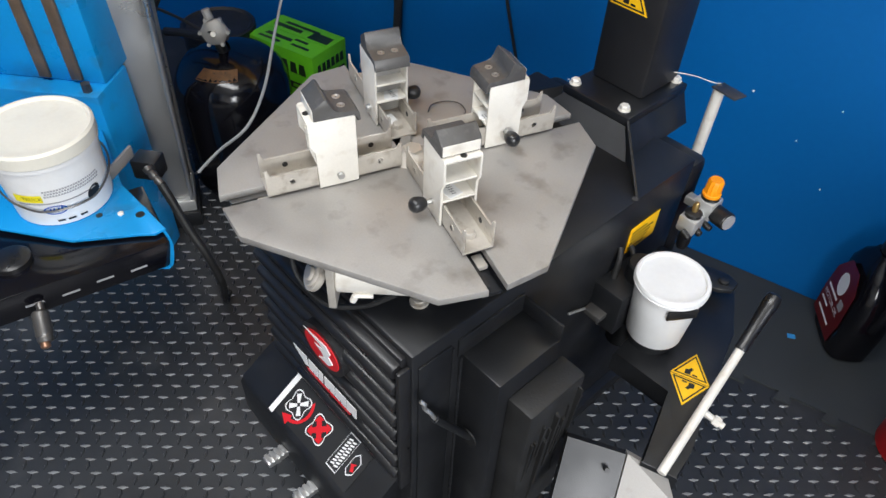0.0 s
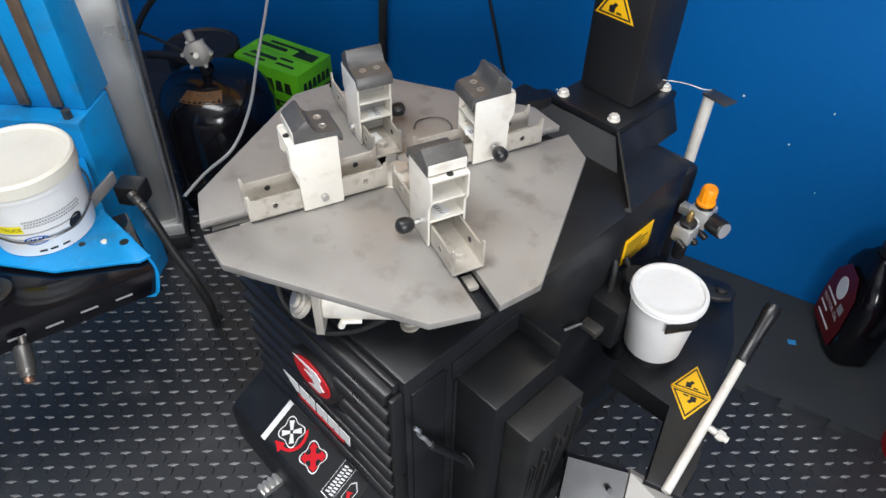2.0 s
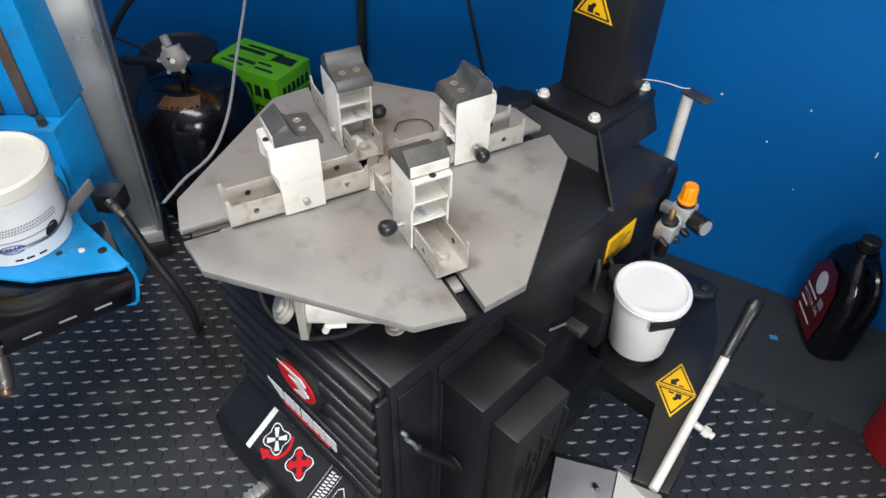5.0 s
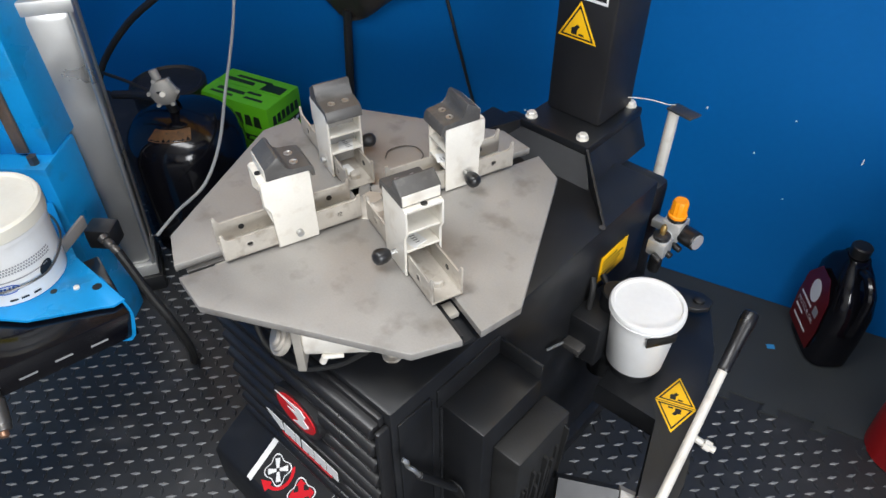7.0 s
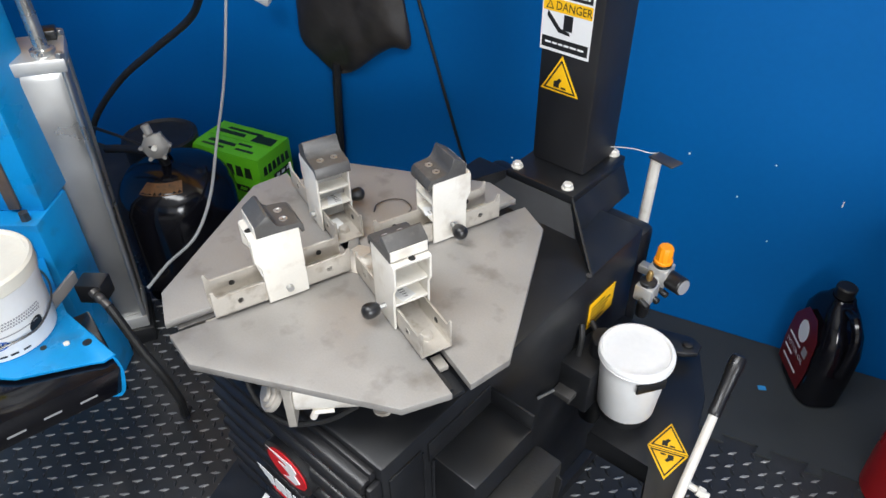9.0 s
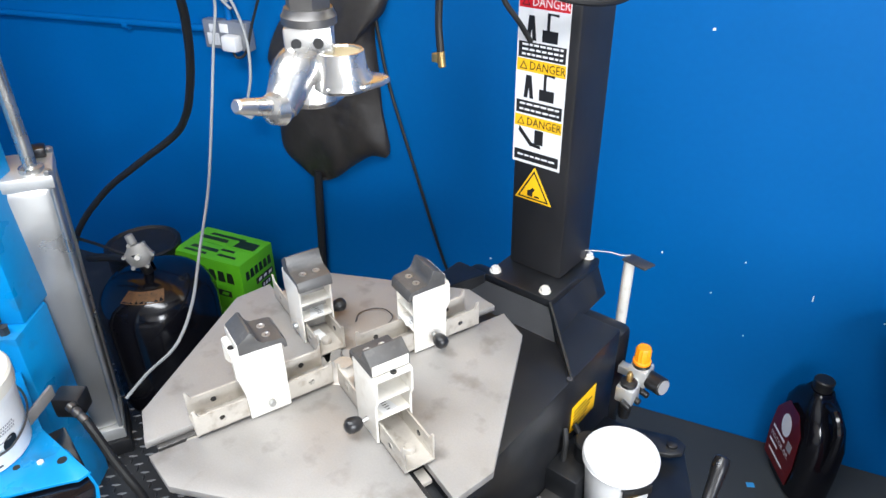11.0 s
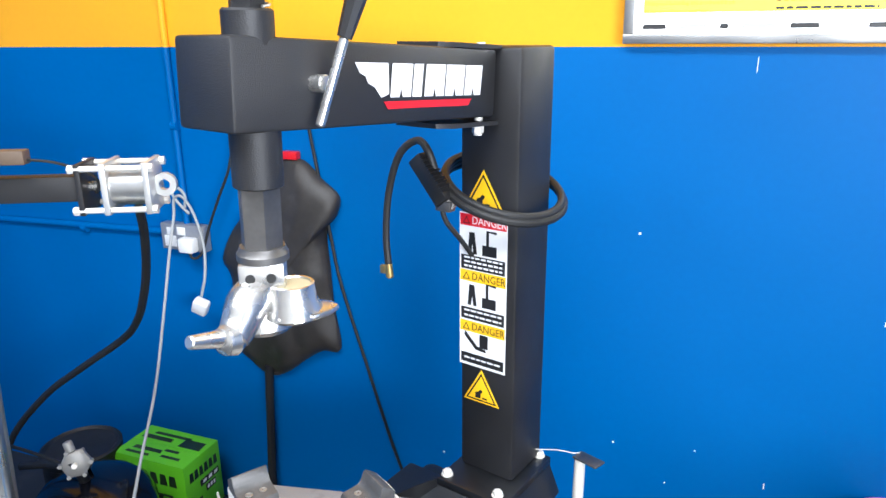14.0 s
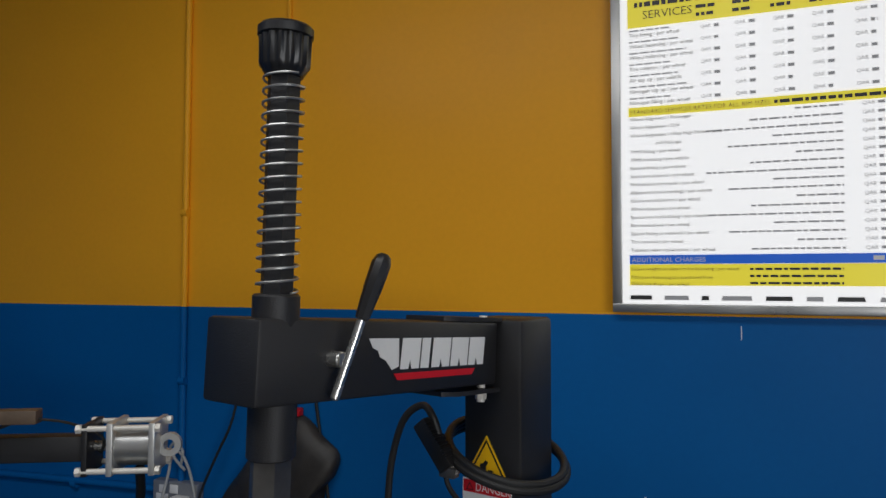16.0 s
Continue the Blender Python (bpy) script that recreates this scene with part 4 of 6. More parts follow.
for z, h in ((0.216, 0.030), (0.106, 0.026), (0.006, 0.022)):
    bm = bmesh.new()
    prism(bm, [(0.004, z), (LW - 0.004, z), (LW - 0.004, z + h), (0.004, z + h)], 0.0008, 0.0012, FRONT)
    part("text_panel", bm, INK, label)
    rows = 3 if h > 0.028 else 2 if h > 0.024 else 1
    for r in range(rows):
        bm = bmesh.new()
        y = z + h - (r + 0.75) * h / (rows + 0.3)
        x = 0.012
        while x < LW - 0.014:
            w = random.uniform(0.006, 0.014)
            prism(bm, [(x, y), (min(x + w, LW - 0.010), y), (min(x + w, LW - 0.010), y + 0.0038), (x, y + 0.0038)], 0.0012, 0.0016, FRONT)
            x += w + 0.003
        part("text_line", bm, WHITE_VINYL, label)
for z, k in ((0.250, 0), (0.138, 1), (0.034, 2)):
    bm = bmesh.new()
    if k < 2:
        prism(bm, [(0.055, z), (0.088, z), (0.088, z + 0.022), (0.055, z + 0.022)], 0.0008, 0.0014, FRONT)
        prism(bm, [(0.064, z + 0.022), (0.070, z + 0.022), (0.070, z + 0.050), (0.088, z + 0.048), (0.088, z + 0.053), (0.064, z + 0.053)], 0.0008, 0.0014, FRONT)
        prism(bm, [(0.020, z), (0.028, z), (0.031, z + 0.022), (0.034, z), (0.042, z), (0.036, z + 0.045), (0.024, z + 0.045)], 0.0008, 0.0014, FRONT)
    else:
        prism(bm, [(0.050, z + 0.012), (0.070, z + 0.012), (0.070, z + 0.042), (0.050, z + 0.042)], 0.0008, 0.0014, FRONT)
        prism(bm, [(0.012, z + 0.034), (0.040, z + 0.006), (0.066, z + 0.004), (0.064, z + 0.010), (0.044, z + 0.014), (0.014, z + 0.044)], 0.0008, 0.0014, FRONT)
    part("pictogram", bm, INK, label)
warning_triangle(changer, FRONT @ Matrix.Translation((0.055, -0.056, 0)), 0.080)
warning_triangle(changer, FRONT @ Matrix.Translation((0.056, 0.370, 0)), 0.084)

# mount head: curved tongue, disc wing and stub
bm = bmesh.new()
def bent(bm, pts, radii, seg=14):
    q = smooth_path(pts, 5)
    up = Vector((0.2, 0.1, 0.97))
    rings = []
    for i, c in enumerate(q):
        ax = (q[min(i + 1, len(q) - 1)] - q[max(i - 1, 0)]).normalized()
        k = i / (len(q) - 1) * (len(radii) - 1)
        a = min(int(k), len(radii) - 2)
        rings.append(ring(bm, c, ax, up, radii[a] + (radii[a + 1] - radii[a]) * (k - a), seg))
    skin(bm, rings)
bent(bm, [(SX, SY - 0.005, 1.385), (SX + 0.004, SY - 0.035, 1.374), (SX + 0.010, SY - 0.056, 1.354), (SX + 0.014, SY - 0.072, 1.340)], [0.034, 0.031, 0.026, 0.022])
lathe(bm, [(0, 0.006), (0.006, 0.019), (0.018, 0.024), (0.032, 0.019), (0.040, 0.006)], (SX + 0.012, SY - 0.058, 1.340), (SX + 0.016, SY - 0.10, 1.342), 18)
rod(bm, (SX + 0.014, SY - 0.085, 1.345), (SX + 0.021, SY - 0.143, 1.363), 0.013, 0.009, seg=16, chamfer=0.002)
part("tongue", bm, CHROME, head)
bm = bmesh.new()
lathe(bm, [(0, 0.036), (0.006, 0.043), (0.014, 0.041), (0.028, 0.034), (0.0505, 0.0315), (0.0505, 0.028), (0.046, 0.027), (0.046, 0.002)], (SX + 0.038, SY + 0.016, 1.348), seg=28)
prism(bm, [(-0.02, -0.040), (0.030, -0.038), (0.054, -0.022), (0.066, -0.004), (0.058, 0.014), (0.040, 0.026), (0.0, 0.034)], 1.352, 1.361, pose(SX + 0.035, SY + 0.016, 0, 0, 0, 48), 0.003)
part("head_wing", bm, CHROME, head)
bm = bmesh.new()
lathe(bm, [(0, 0.027), (0.0015, 0.027)], (SX + 0.038, SY + 0.016, 1.3942), seg=28)
part("wear_insert", bm, TAN_PLASTIC, head, "worn yellowish plastic insert")

# loop wire on the table and the foot rest tool
bm = bmesh.new()
tube(bm, [Vector((-0.12, 0.115, TOP + 0.004)) + Vector(p) for p in ((0, 0, 0), (-0.012, 0.02, 0.0), (-0.004, 0.046, 0.0), (0.022, 0.056, 0.004), (0.046, 0.048, 0.003), (0.052, 0.03, 0))], 0.0012, 6)
ob = solid("wire_clip", bm, HEX_STEEL, "thin bent wire lying on the turntable", "wire", m=MACHINE)


def prop_tool():
    t = thing("prop_tool", MACHINE, "zinc tube with flat steel plate leaning behind the changer", "tool")
    bm = bmesh.new()
    rod(bm, (0.122, 0.724, 0.0), (0.126, 0.722, 0.812), 0.0125, seg=18)
    part("tube", bm, PLATED, t)
    bm = bmesh.new()
    bx(bm, -0.034, 0.034, -0.016, 0.016, 0, 0.004, 0.001, pose(0.149, 0.715, 0.815, 4, -6, -18))
    part("plate", bm, HEX_STEEL, t)
    bm = bmesh.new()
    tube(bm, [(0.045, 0.66, 0.835), (0.07, 0.67, 0.838), (0.085, 0.70, 0.826), (0.11, 0.715, 0.820), (0.122, 0.735, 0.815)], 0.0012, 5)
    part("tie_wire", bm, PLATED, t)


prop_tool()


# ---- tyre inflator hung round the column ----
def inflator():
    t = thing("tyre_inflator", MACHINE, "black air hose with inflator grip coiled round the column", "air hose")
    bm = bmesh.new()
    loops = []
    for i in range(53):
        a = 2 * math.pi * i / 24 + math.radians(150)
        k = i / 52
        loops.append((-0.025 + (0.112 + 0.01 * k) * math.cos(a), 0.615 + (0.118 + 0.012 * k) * math.sin(a), 1.445 - 0.040 * math.cos(a + 0.35) - 0.022 * k))
    tube(bm, loops, 0.0085, 10, 2)
    part("coil", bm, BLACK_RUBBER, t)
    bm = bmesh.new()
    tube(bm, [(-0.105, 0.50, 1.470), (-0.12, 0.495, 1.515), (-0.150, 0.50, 1.532), (-0.195, 0.50, 1.500), (-0.225, 0.50, 1.42), (-0.236, 0.50, 1.33), (-0.232, 0.50, 1.262)], 0.0075)
    part("whip_hose", bm, BLACK_RUBBER, t)
    bm = bmesh.new()
    rod(bm, (-0.232, 0.50, 1.268), (-0.229, 0.50, 1.236), 0.008, chamfer=0.002)
    bx(bm, -0.252, -0.236, 0.494, 0.506, 1.244, 1.262, 0.002)
    part("chuck", bm, BRASS, t, "brass tyre chuck")
    bm = bmesh.new()
    m = look((-0.143, 0.49, 1.503), (-0.075, 0.49, 1.420))
    bx(bm, -0.014, 0.014, -0.017, 0.017, -0.105, 0.0, 0.004, m)
    grip = part("grip", bm, BLACK_PLASTIC, t)
    for k in range(10):
        bm = bmesh.new()
        bx(bm, -0.0155, 0.0155, 0.014, 0.019, -0.012 - k * 0.0085, -0.0075 - k * 0.0085, 0, m)
        part("rib", bm, BLACK_PLASTIC, grip)
    bm = bmesh.new()
    rod(bm, (-0.085, 0.49, 1.43), (-0.06, 0.495, 1.412), 0.010, seg=6)
    bx(bm, -0.095, -0.06, 0.48, 0.50, 1.405, 1.425, 0.003)
    part("valve_body", bm, HEX_STEEL, t)
    bm = bmesh.new()
    tube(bm, [(-0.090, 0.492, 1.415), (-0.082, 0.50, 1.38), (-0.07, 0.53, 1.34), (-0.062, 0.56, 1.30)], 0.005)
    part("gauge_hose", bm, BLACK_RUBBER, t)


inflator()


# ---- white tub on the breaker arm ----
def tub():
    c = MACHINE @ Vector((0.312, 0.366, 0.4690))
    t = thing("grease_tub", Matrix.Translation(c), "white plastic tub with lid on the breaker arm", "bucket")
    bm = bmesh.new()
    lathe(bm, [(0, 0.054), (0.004, 0.057), (0.136, 0.066), (0.145, 0.066)], (0, 0, 0), seg=40)
    part("tub_body", bm, WHITE_PLASTIC, t)
    bm = bmesh.new()
    lathe(bm, [(0, 0.0685), (0.003, 0.0722), (0.006, 0.0726), (0.007, 0.0712), (0.009, 0.0712), (0.010, 0.0726), (0.014, 0.0726), (0.018, 0.0705), (0.0185, 0.0645), (0.0135, 0.0625), (0.0135, 0.001)], (0, 0, 0.139), seg=40)
    part("lid", bm, WHITE_PLASTIC, t)
    bm = bmesh.new()
    bx(bm, -0.001, 0.004, -0.03, 0.03, 0.112, 0.134, 0.001, pose(0, 0, 0, 0, 0, -48) @ Matrix.Translation((0.0638, 0, 0)))
    part("handle_tab", bm, BLACK_PLASTIC, t, "dark cut-out under the rim")


tub()


# ---- oil can by the wall ----
def oil_can():
    t = thing("oil_can", pose(0.385, 1.80, 0.007, 0, 0, -66), "black plastic motor oil can with red label", "oil can")
    bm = bmesh.new()
    secs = [(0.0, 0.085, 0.052), (0.01, 0.094, 0.06), (0.10, 0.098, 0.062), (0.20, 0.096, 0.061), (0.255, 0.088, 0.056), (0.295, 0.062, 0.044), (0.318, 0.038, 0.032), (0.332, 0.030, 0.028)]
    rings = []
    for z, a, b in secs:
        pts = []
        for i in range(28):
            th = 2 * math.pi * i / 28
            cx, sy = math.cos(th), math.sin(th)
            k = 0.55
            shift = -0.022 if z > 0.3 else -0.022 * max(0, (z - 0.2)) / 0.1
            pts.append(bm.verts.new((a * math.copysign(abs(cx) ** k, cx) + shift, b * math.copysign(abs(sy) ** k, sy), z)))
        rings.append(pts)
    skin(bm, rings)
    part("can_body", bm, GLOSS_BLACK, t)
    bm = bmesh.new()
    lathe(bm, [(0, 0.024), (0.004, 0.026), (0.030, 0.026), (0.033, 0.022)], (-0.022, 0, 0.332), seg=20)
    part("cap", bm, BLACK_PLASTIC, t)
    bm = bmesh.new()
    tube(bm, [(0.03, 0, 0.315), (0.065, 0, 0.318), (0.098, 0, 0.285), (0.104, 0, 0.22), (0.098, 0, 0.15)], 0.013, 10)
    part("handle", bm, GLOSS_BLACK, t)
    L = Matrix(((1.15, 0, 0, -0.006), (0, 0, -1, -0.0625), (0, 1.25, 0, 0.035), (0, 0, 0, 1)))
    bm = bmesh.new()
    prism(bm, [(-0.07, 0.0), (0.05, 0.0), (0.058, 0.06), (0.05, 0.15), (0.02, 0.19), (-0.03, 0.19), (-0.068, 0.14), (-0.075, 0.07)], 0, 0.001, L)
    lab = part("front_label", bm, LABEL_RED, t, "dark red printed label")
    bm = bmesh.new()
    prism(bm, [(p[0] * 1.0 - 0.012, p[1] + 0.130) for p in oval(0.022, 0.030)], 0.001, 0.0016, L)
    part("emblem", bm, WHITE_VINYL, lab)
    bm = bmesh.new()
    text_bm(bm, "MOTOR OIL", 0.018, L @ Matrix.Translation((-0.062, 0.062, 0)), depth=0.0018, squash=0.95)
    part("oil_words", bm, WHITE_VINYL, lab)
    for x0, x1, y in ((-0.062, 0.0, 0.085), (-0.062, -0.02, 0.045), (-0.055, 0.02, 0.022)):
        bm = bmesh.new()
        prism(bm, [(x0, y), (x1, y), (x1, y + 0.006), (x0, y + 0.006)], 0.001, 0.0016, L)
        part("print_bar", bm, WHITE_VINYL, lab)
    bm = bmesh.new()
    prism(bm, [(0.012, 0.082), (0.034, 0.082), (0.034, 0.105), (0.012, 0.105)], 0.001, 0.0016, L)
    part("code_patch", bm, GREY_INK, lab)


oil_can()
bm = bmesh.new()
bx(bm, -0.011, 0.011, -0.008, 0.008, 0.007, 0.0085, 0, pose(0.268, 1.725, 0, 0, 0, 20))
solid("paper_scrap", bm, SCRAP_BLUE, "small scrap of bright blue paper on the mat", "paper scrap")


# red drum and pink basket at the far end of the wall
def red_drum():
    bm = bmesh.new()
    lathe(bm, [(0, 0.085), (0.006, 0.09), (0.10, 0.093), (0.22, 0.093), (0.25, 0.085), (0.262, 0.06), (0.262, 0.01)], (0.620, 1.52, 0.0), seg=32)
    solid("red_drum", bm, RED_PLASTIC, "glossy red plastic drum on the floor", "drum")


red_drum()


def basket():
    t = thing("plastic_basket", pose(0.60, 1.80, 0.42), "pink plastic basket with slotted sides hung on the wall", "basket")
    bm = bmesh.new()
    n, rings = 40, []
    for z, r in ((0.0, 0.085), (0.01, 0.092), (0.15, 0.112), (0.155, 0.120), (0.165, 0.120), (0.165, 0.110), (0.15, 0.106), (0.012, 0.086)):
        rings.append([bm.verts.new((r * math.cos(2 * math.pi * i / n), r * math.sin(2 * math.pi * i / n), z)) for i in range(n)])
    skin(bm, rings)
    part("basket_body", bm, PINK_PLASTIC, t)
    for row, z in enumerate((0.045, 0.105)):
        for i in range(18):
            a = 2 * math.pi * (i + 0.5 * row) / 18
            r = 0.092 + 0.020 * z / 0.14 + 0.0012
            bm = bmesh.new()
            m = Matrix.Translation((r * math.cos(a), r * math.sin(a), z)) @ pose(0, 0, 0, 0, 0, math.degrees(a)) @ pose(0, 0, 0, 0, 82, 0)
            prism(bm, oval(0.020, 0.006, 12), -0.001, 0.001, m)
            part("slot", bm, INK, t)
    bm = bmesh.new()
    tube(bm, [(0, 0.112, 0.16), (0, 0.118, 0.19), (0, 0.112, 0.20)], 0.004)
    part("hook", bm, PLATED, t)


basket()


# ---- blue tyre machine at the side ----
U = Vector((-0.90, -0.436, 0))
V = Vector((-0.436, 0.90, 0))


def along(p, z=0.0):
    """A frame at p with local X along the blue machine's front, local Y into it."""
    return Matrix(((U.x, V.x, 0, p[0]), (U.y, V.y, 0, p[1]), (0, 0, 1, z), (0, 0, 0, 1)))


lift = thing("bead_press", along((-1.43, 0.88)), "blue steel tyre press with aluminium lifting cylinder", "tyre press")
inv = along((-1.43, 0.88)).inverted()
W = inv  # world points into the press's own frame


def press_part(name, bm, material, parent=None, label=""):
    ob = part(name, bm, material, parent or lift, label)
    ob.data.transform(W)
    ob.data.update()
    return ob


def wbx(bm, p, x0, x1, y0, y1, z0, z1, bevel=0.0):
    bx(bm, x0, x1, y0, y1, z0, z1, bevel, along(p))


bm = bmesh.new()
wbx(bm, (-1.43, 0.88), 0.0, 0.75, 0.0, 0.16, 0.0, 0.62, 0.008)
press_body = press_part("press_body", bm, MACHINE_BLUE)
bm = bmesh.new()
wbx(bm, (-1.43, 0.88), 0.03, 0.70, -0.004, 0.0, 0.50, 0.58, 0.002)
press_part("front_panel", bm, MACHINE_BLUE)
for k, (dx, dz) in enumerate(((0.10, 0.545), (0.17, 0.545))):
    bm = bmesh.new()
    f = along((-1.43, 0.88))
    rod(bm, f @ Vector((dx, -0.0045, dz)), f @ Vector((dx, -0.0065, dz)), 0.010, seg=14)
    press_part("bolt_hole", bm, INK)
bm = bmesh.new()
wbx(bm, (-1.46, 0.93), 0.0, 0.34, 0.0, 0.16, 0.62, 1.30, 0.006)
post = press_part("press_post", bm, MACHINE_BLUE)
for dx in (0.052, 0.135):
    bm = bmesh.new()
    wbx(bm, (-1.46, 0.93), dx, dx + 0.030, -0.010, 0.0, 0.63, 1.28, 0.003)
    press_part("slide_bar", bm, BROWN_RUB, None, "brown worn slide bar")
bm = bmesh.new()
f = along((-1.46, 0.93))
rod(bm, f @ Vector((0.03, -0.035, 0.62)), f @ Vector((0.03, -0.035, 0.642)), 0.012, seg=6)
press_part("bolt", bm, HEX_STEEL)

# blue shelf plate with its folded lip, over the black beam
bm = bmesh.new()
prism(bm, [(-1.040, 0.716), (-1.046, 0.690), (-1.075, 0.668), (-1.173, 0.575), (-1.36, 0.50), (-1.70, 0.62), (-1.50, 0.90), (-1.237, 0.757)], 0.512, 0.520, None, 0.002)
shelf = press_part("shelf_plate", bm, MACHINE_BLUE)
bm = bmesh.new()
m = Matrix(((-0.21, -0.90, 0, 0), (-0.98, 0.436, 0, 0), (0, 0, 1, 0), (0, 0, 0, 1)))
lip = [(-1.046, 0.712, 0.517), (-1.022, 0.706, 0.516), (-1.006, 0.700, 0.506), (-1.001, 0.694, 0.488), (-1.003, 0.688, 0.462), (-1.010, 0.684, 0.444), (-1.026, 0.676, 0.435), (-1.10, 0.640, 0.432), (-1.20, 0.590, 0.432)]
path = smooth_path([Vector(p) for p in lip], 4)
rows = [[bm.verts.new(p + Vector(o)) for o in ((0, 0, 0), (-0.10, 0.030, 0), (-0.10, 0.030, -0.004), (-0.004, -0.002, -0.005))] for p in path]
skin(bm, rows)
press_part("shelf_lip", bm, MACHINE_BLUE)
for p in ((-1.119, 0.713), (-1.19, 0.660), (-1.235, 0.625)):
    bm = bmesh.new()
    rod(bm, (*p, 0.5195), (*p, 0.5212), 0.010 if p[1] > 0.7 else 0.007, seg=14)
    press_part("hole", bm, INK, shelf)
bm = bmesh.new()
lathe(bm, [(0, 0.007), (0.004, 0.007), (0.005, 0.004)], (-1.155, 0.69, 0.52), seg=6)
press_part("bolt", bm, PLATED, shelf)
bm = bmesh.new()
e = Vector((-0.428, -0.904, 0))
s = Vector((-0.904, 0.428, 0))
m = Matrix(((e.x, s.x, 0, -1.015), (e.y, s.y, 0, 0.70), (0, 0, 1, 0), (0, 0, 0, 1)))
bx(bm, 0.0, 0.75, 0.0, 0.22, 0.435, 0.505, 0.004, m)
beam = press_part("beam", bm, GLOSS_BLACK, None, "gloss black box beam")
bm = bmesh.new()
lathe(bm, [(0, 0.04), (0.012, 0.04), (0.016, 0.034), (0.017, 0.002)], m @ Vector((0.30, 0.10, 0.505)), seg=24)
press_part("beam_knob", bm, BLACK_PLASTIC, beam)
bm = bmesh.new()
rod(bm, m @ Vector((0.28, -0.001, 0.462)), m @ Vector((0.285, -0.045, 0.44)), 0.008)
press_part("handle_stem", bm, HEX_STEEL, beam)
bm = bmesh.new()
lathe(bm, [(0, 0.013), (0.004, 0.0165), (0.050, 0.0172), (0.054, 0.0150), (0.060, 0.0160), (0.066, 0.0140)], m @ Vector((0.283, -0.022, 0.462)), m @ Vector((0.30, -0.112, 0.400)), 18)
press_part("handle", bm, HEX_STEEL, beam, "dark knurled handle")
bm = bmesh.new()
lathe(bm, [(0, 0.0095), (0.010, 0.0098), (0.013, 0.006)], m @ Vector((0.2950, -0.0755, 0.4252)), m @ Vector((0.302, -0.1175, 0.3962)), 14)
press_part("handle_end", bm, COPPER, beam, "dull copper-coloured handle end")
for k in range(4):
    bm = bmesh.new()
    x = 0.06 + 0.07 * k
    bx(bm, x, x + 0.035, -0.0008, -0.0001, 0.458 + 0.004 * (k % 2), 0.463 + 0.004 * (k % 2), 0, m)
    press_part("scuff", bm, GREY_INK, beam)
warning_triangle(lift, W @ m @ Matrix(((-1, 0, 0, 0.39), (0, 0, -1, -0.0008), (0, 1, 0, 0.468), (0, 0, 0, 1))), 0.045)

# lifting cylinder
PX, PY = -1.564, 1.093
# the cylinder leans a little
C = Matrix.Translation((PX, PY, 0.50)) @ pose(0, 0, 0, 0, 4.0, 0) @ Matrix.Translation((0, 0, -0.495)) @ pose(0, 0, 0, 0, 0, 49)
bm = bmesh.new()
bx(bm, -0.075, 0.075, -0.075, 0.075, 0.06, 0.105, 0.004, C)
press_part("cylinder_cap", bm, WHITE_ALU, None, "cast aluminium end cap")
bm = bmesh.new()
bx(bm, -0.075, 0.075, -0.075, 0.075, 0.922, 0.957, 0.004, C)
press_part("cylinder_cap", bm, WHITE_ALU, None, "cast aluminium end cap")
bm = bmesh.new()
bx(bm, -0.067, 0.067, -0.067, 0.067, 0.103, 0.925, 0.022, C)
press_part("lift_cylinder", bm, ALU, None, "brushed aluminium cylinder body")
for a, b in ((-1, -1), (1, -1), (1, 1), (-1, 1)):
    bm = bmesh.new()
    rod(bm, C @ Vector((a * 0.066, b * 0.066, 0.10)), C @ Vector((a * 0.066, b * 0.066, 0.970)), 0.007)
    rod(bm, C @ Vector((a * 0.066, b * 0.066, 0.957)), C @ Vector((a * 0.066, b * 0.066, 0.967)), 0.011, seg=6)
    press_part("tie_rod", bm, ALU)
bm = bmesh.new()
bx(bm, -0.085, 0.085, -0.085, 0.085, 0.0, 0.06, 0.004, C)
press_part("cylinder_foot", bm, BLACK_PAINT)
bm = bmesh.new()
lathe(bm, [(0, 0.028), (0.012, 0.028), (0.014, 0.016), (0.42, 0.016)], C @ Vector((0.031, -0.035, 0.956)), seg=20)
press_part("piston_rod", bm, CHROME, None, "bright piston rod")
bm = bmesh.new()
rod(bm, C @ Vector((-0.065, 0.05, 0.88)), C @ Vector((-0.065, 0.05, 1.40)), 0.017)
press_part("guide_rod", bm, BLACK_PAINT)
bm = bmesh.new()
bx(bm, 0.01, 0.062, 0.03, 0.07, 0.957, 0.982, 0.004, C)
press_part("cap_block", bm, BLACK_PLASTIC)

# helper arm with its small air cylinder
A = Matrix(((0.894, -0.447, 0, -1.212), (0.447, 0.894, 0, 1.252), (0, 0, 1, 1.411), (0, 0, 0, 1)))
bm = bmesh.new()
bx(bm, -0.60, 0.0, -0.022, 0.022, -0.030, 0.026, 0.003, A)
press_part("helper_arm", bm, TEX_BLACK)
bm = bmesh.new()
bx(bm, -0.55, -0.085, -0.07, -0.035, 0.062, 0.092, 0.003, A)
press_part("upper_bar", bm, BROWN_RUB, None, "grey-brown flat bar")
bm = bmesh.new()
rod(bm, A @ Vector((-0.19, -0.05, 0.045)), A @ Vector((-0.19, -0.05, 0.062)), 0.012, seg=6)
rod(bm, A @ Vector((-0.24, -0.05, 0.09)), A @ Vector((-0.25, -0.05, 0.19)), 0.022, seg=12)
press_part("clamp_screw", bm, BLACK_PLASTIC)
bm = bmesh.new()
bx(bm, 0.0, 0.012, -0.05, 0.05, -0.056, 0.056, 0.002, A)
press_part("arm_flange", bm, TEX_BLACK)
bm = bmesh.new()
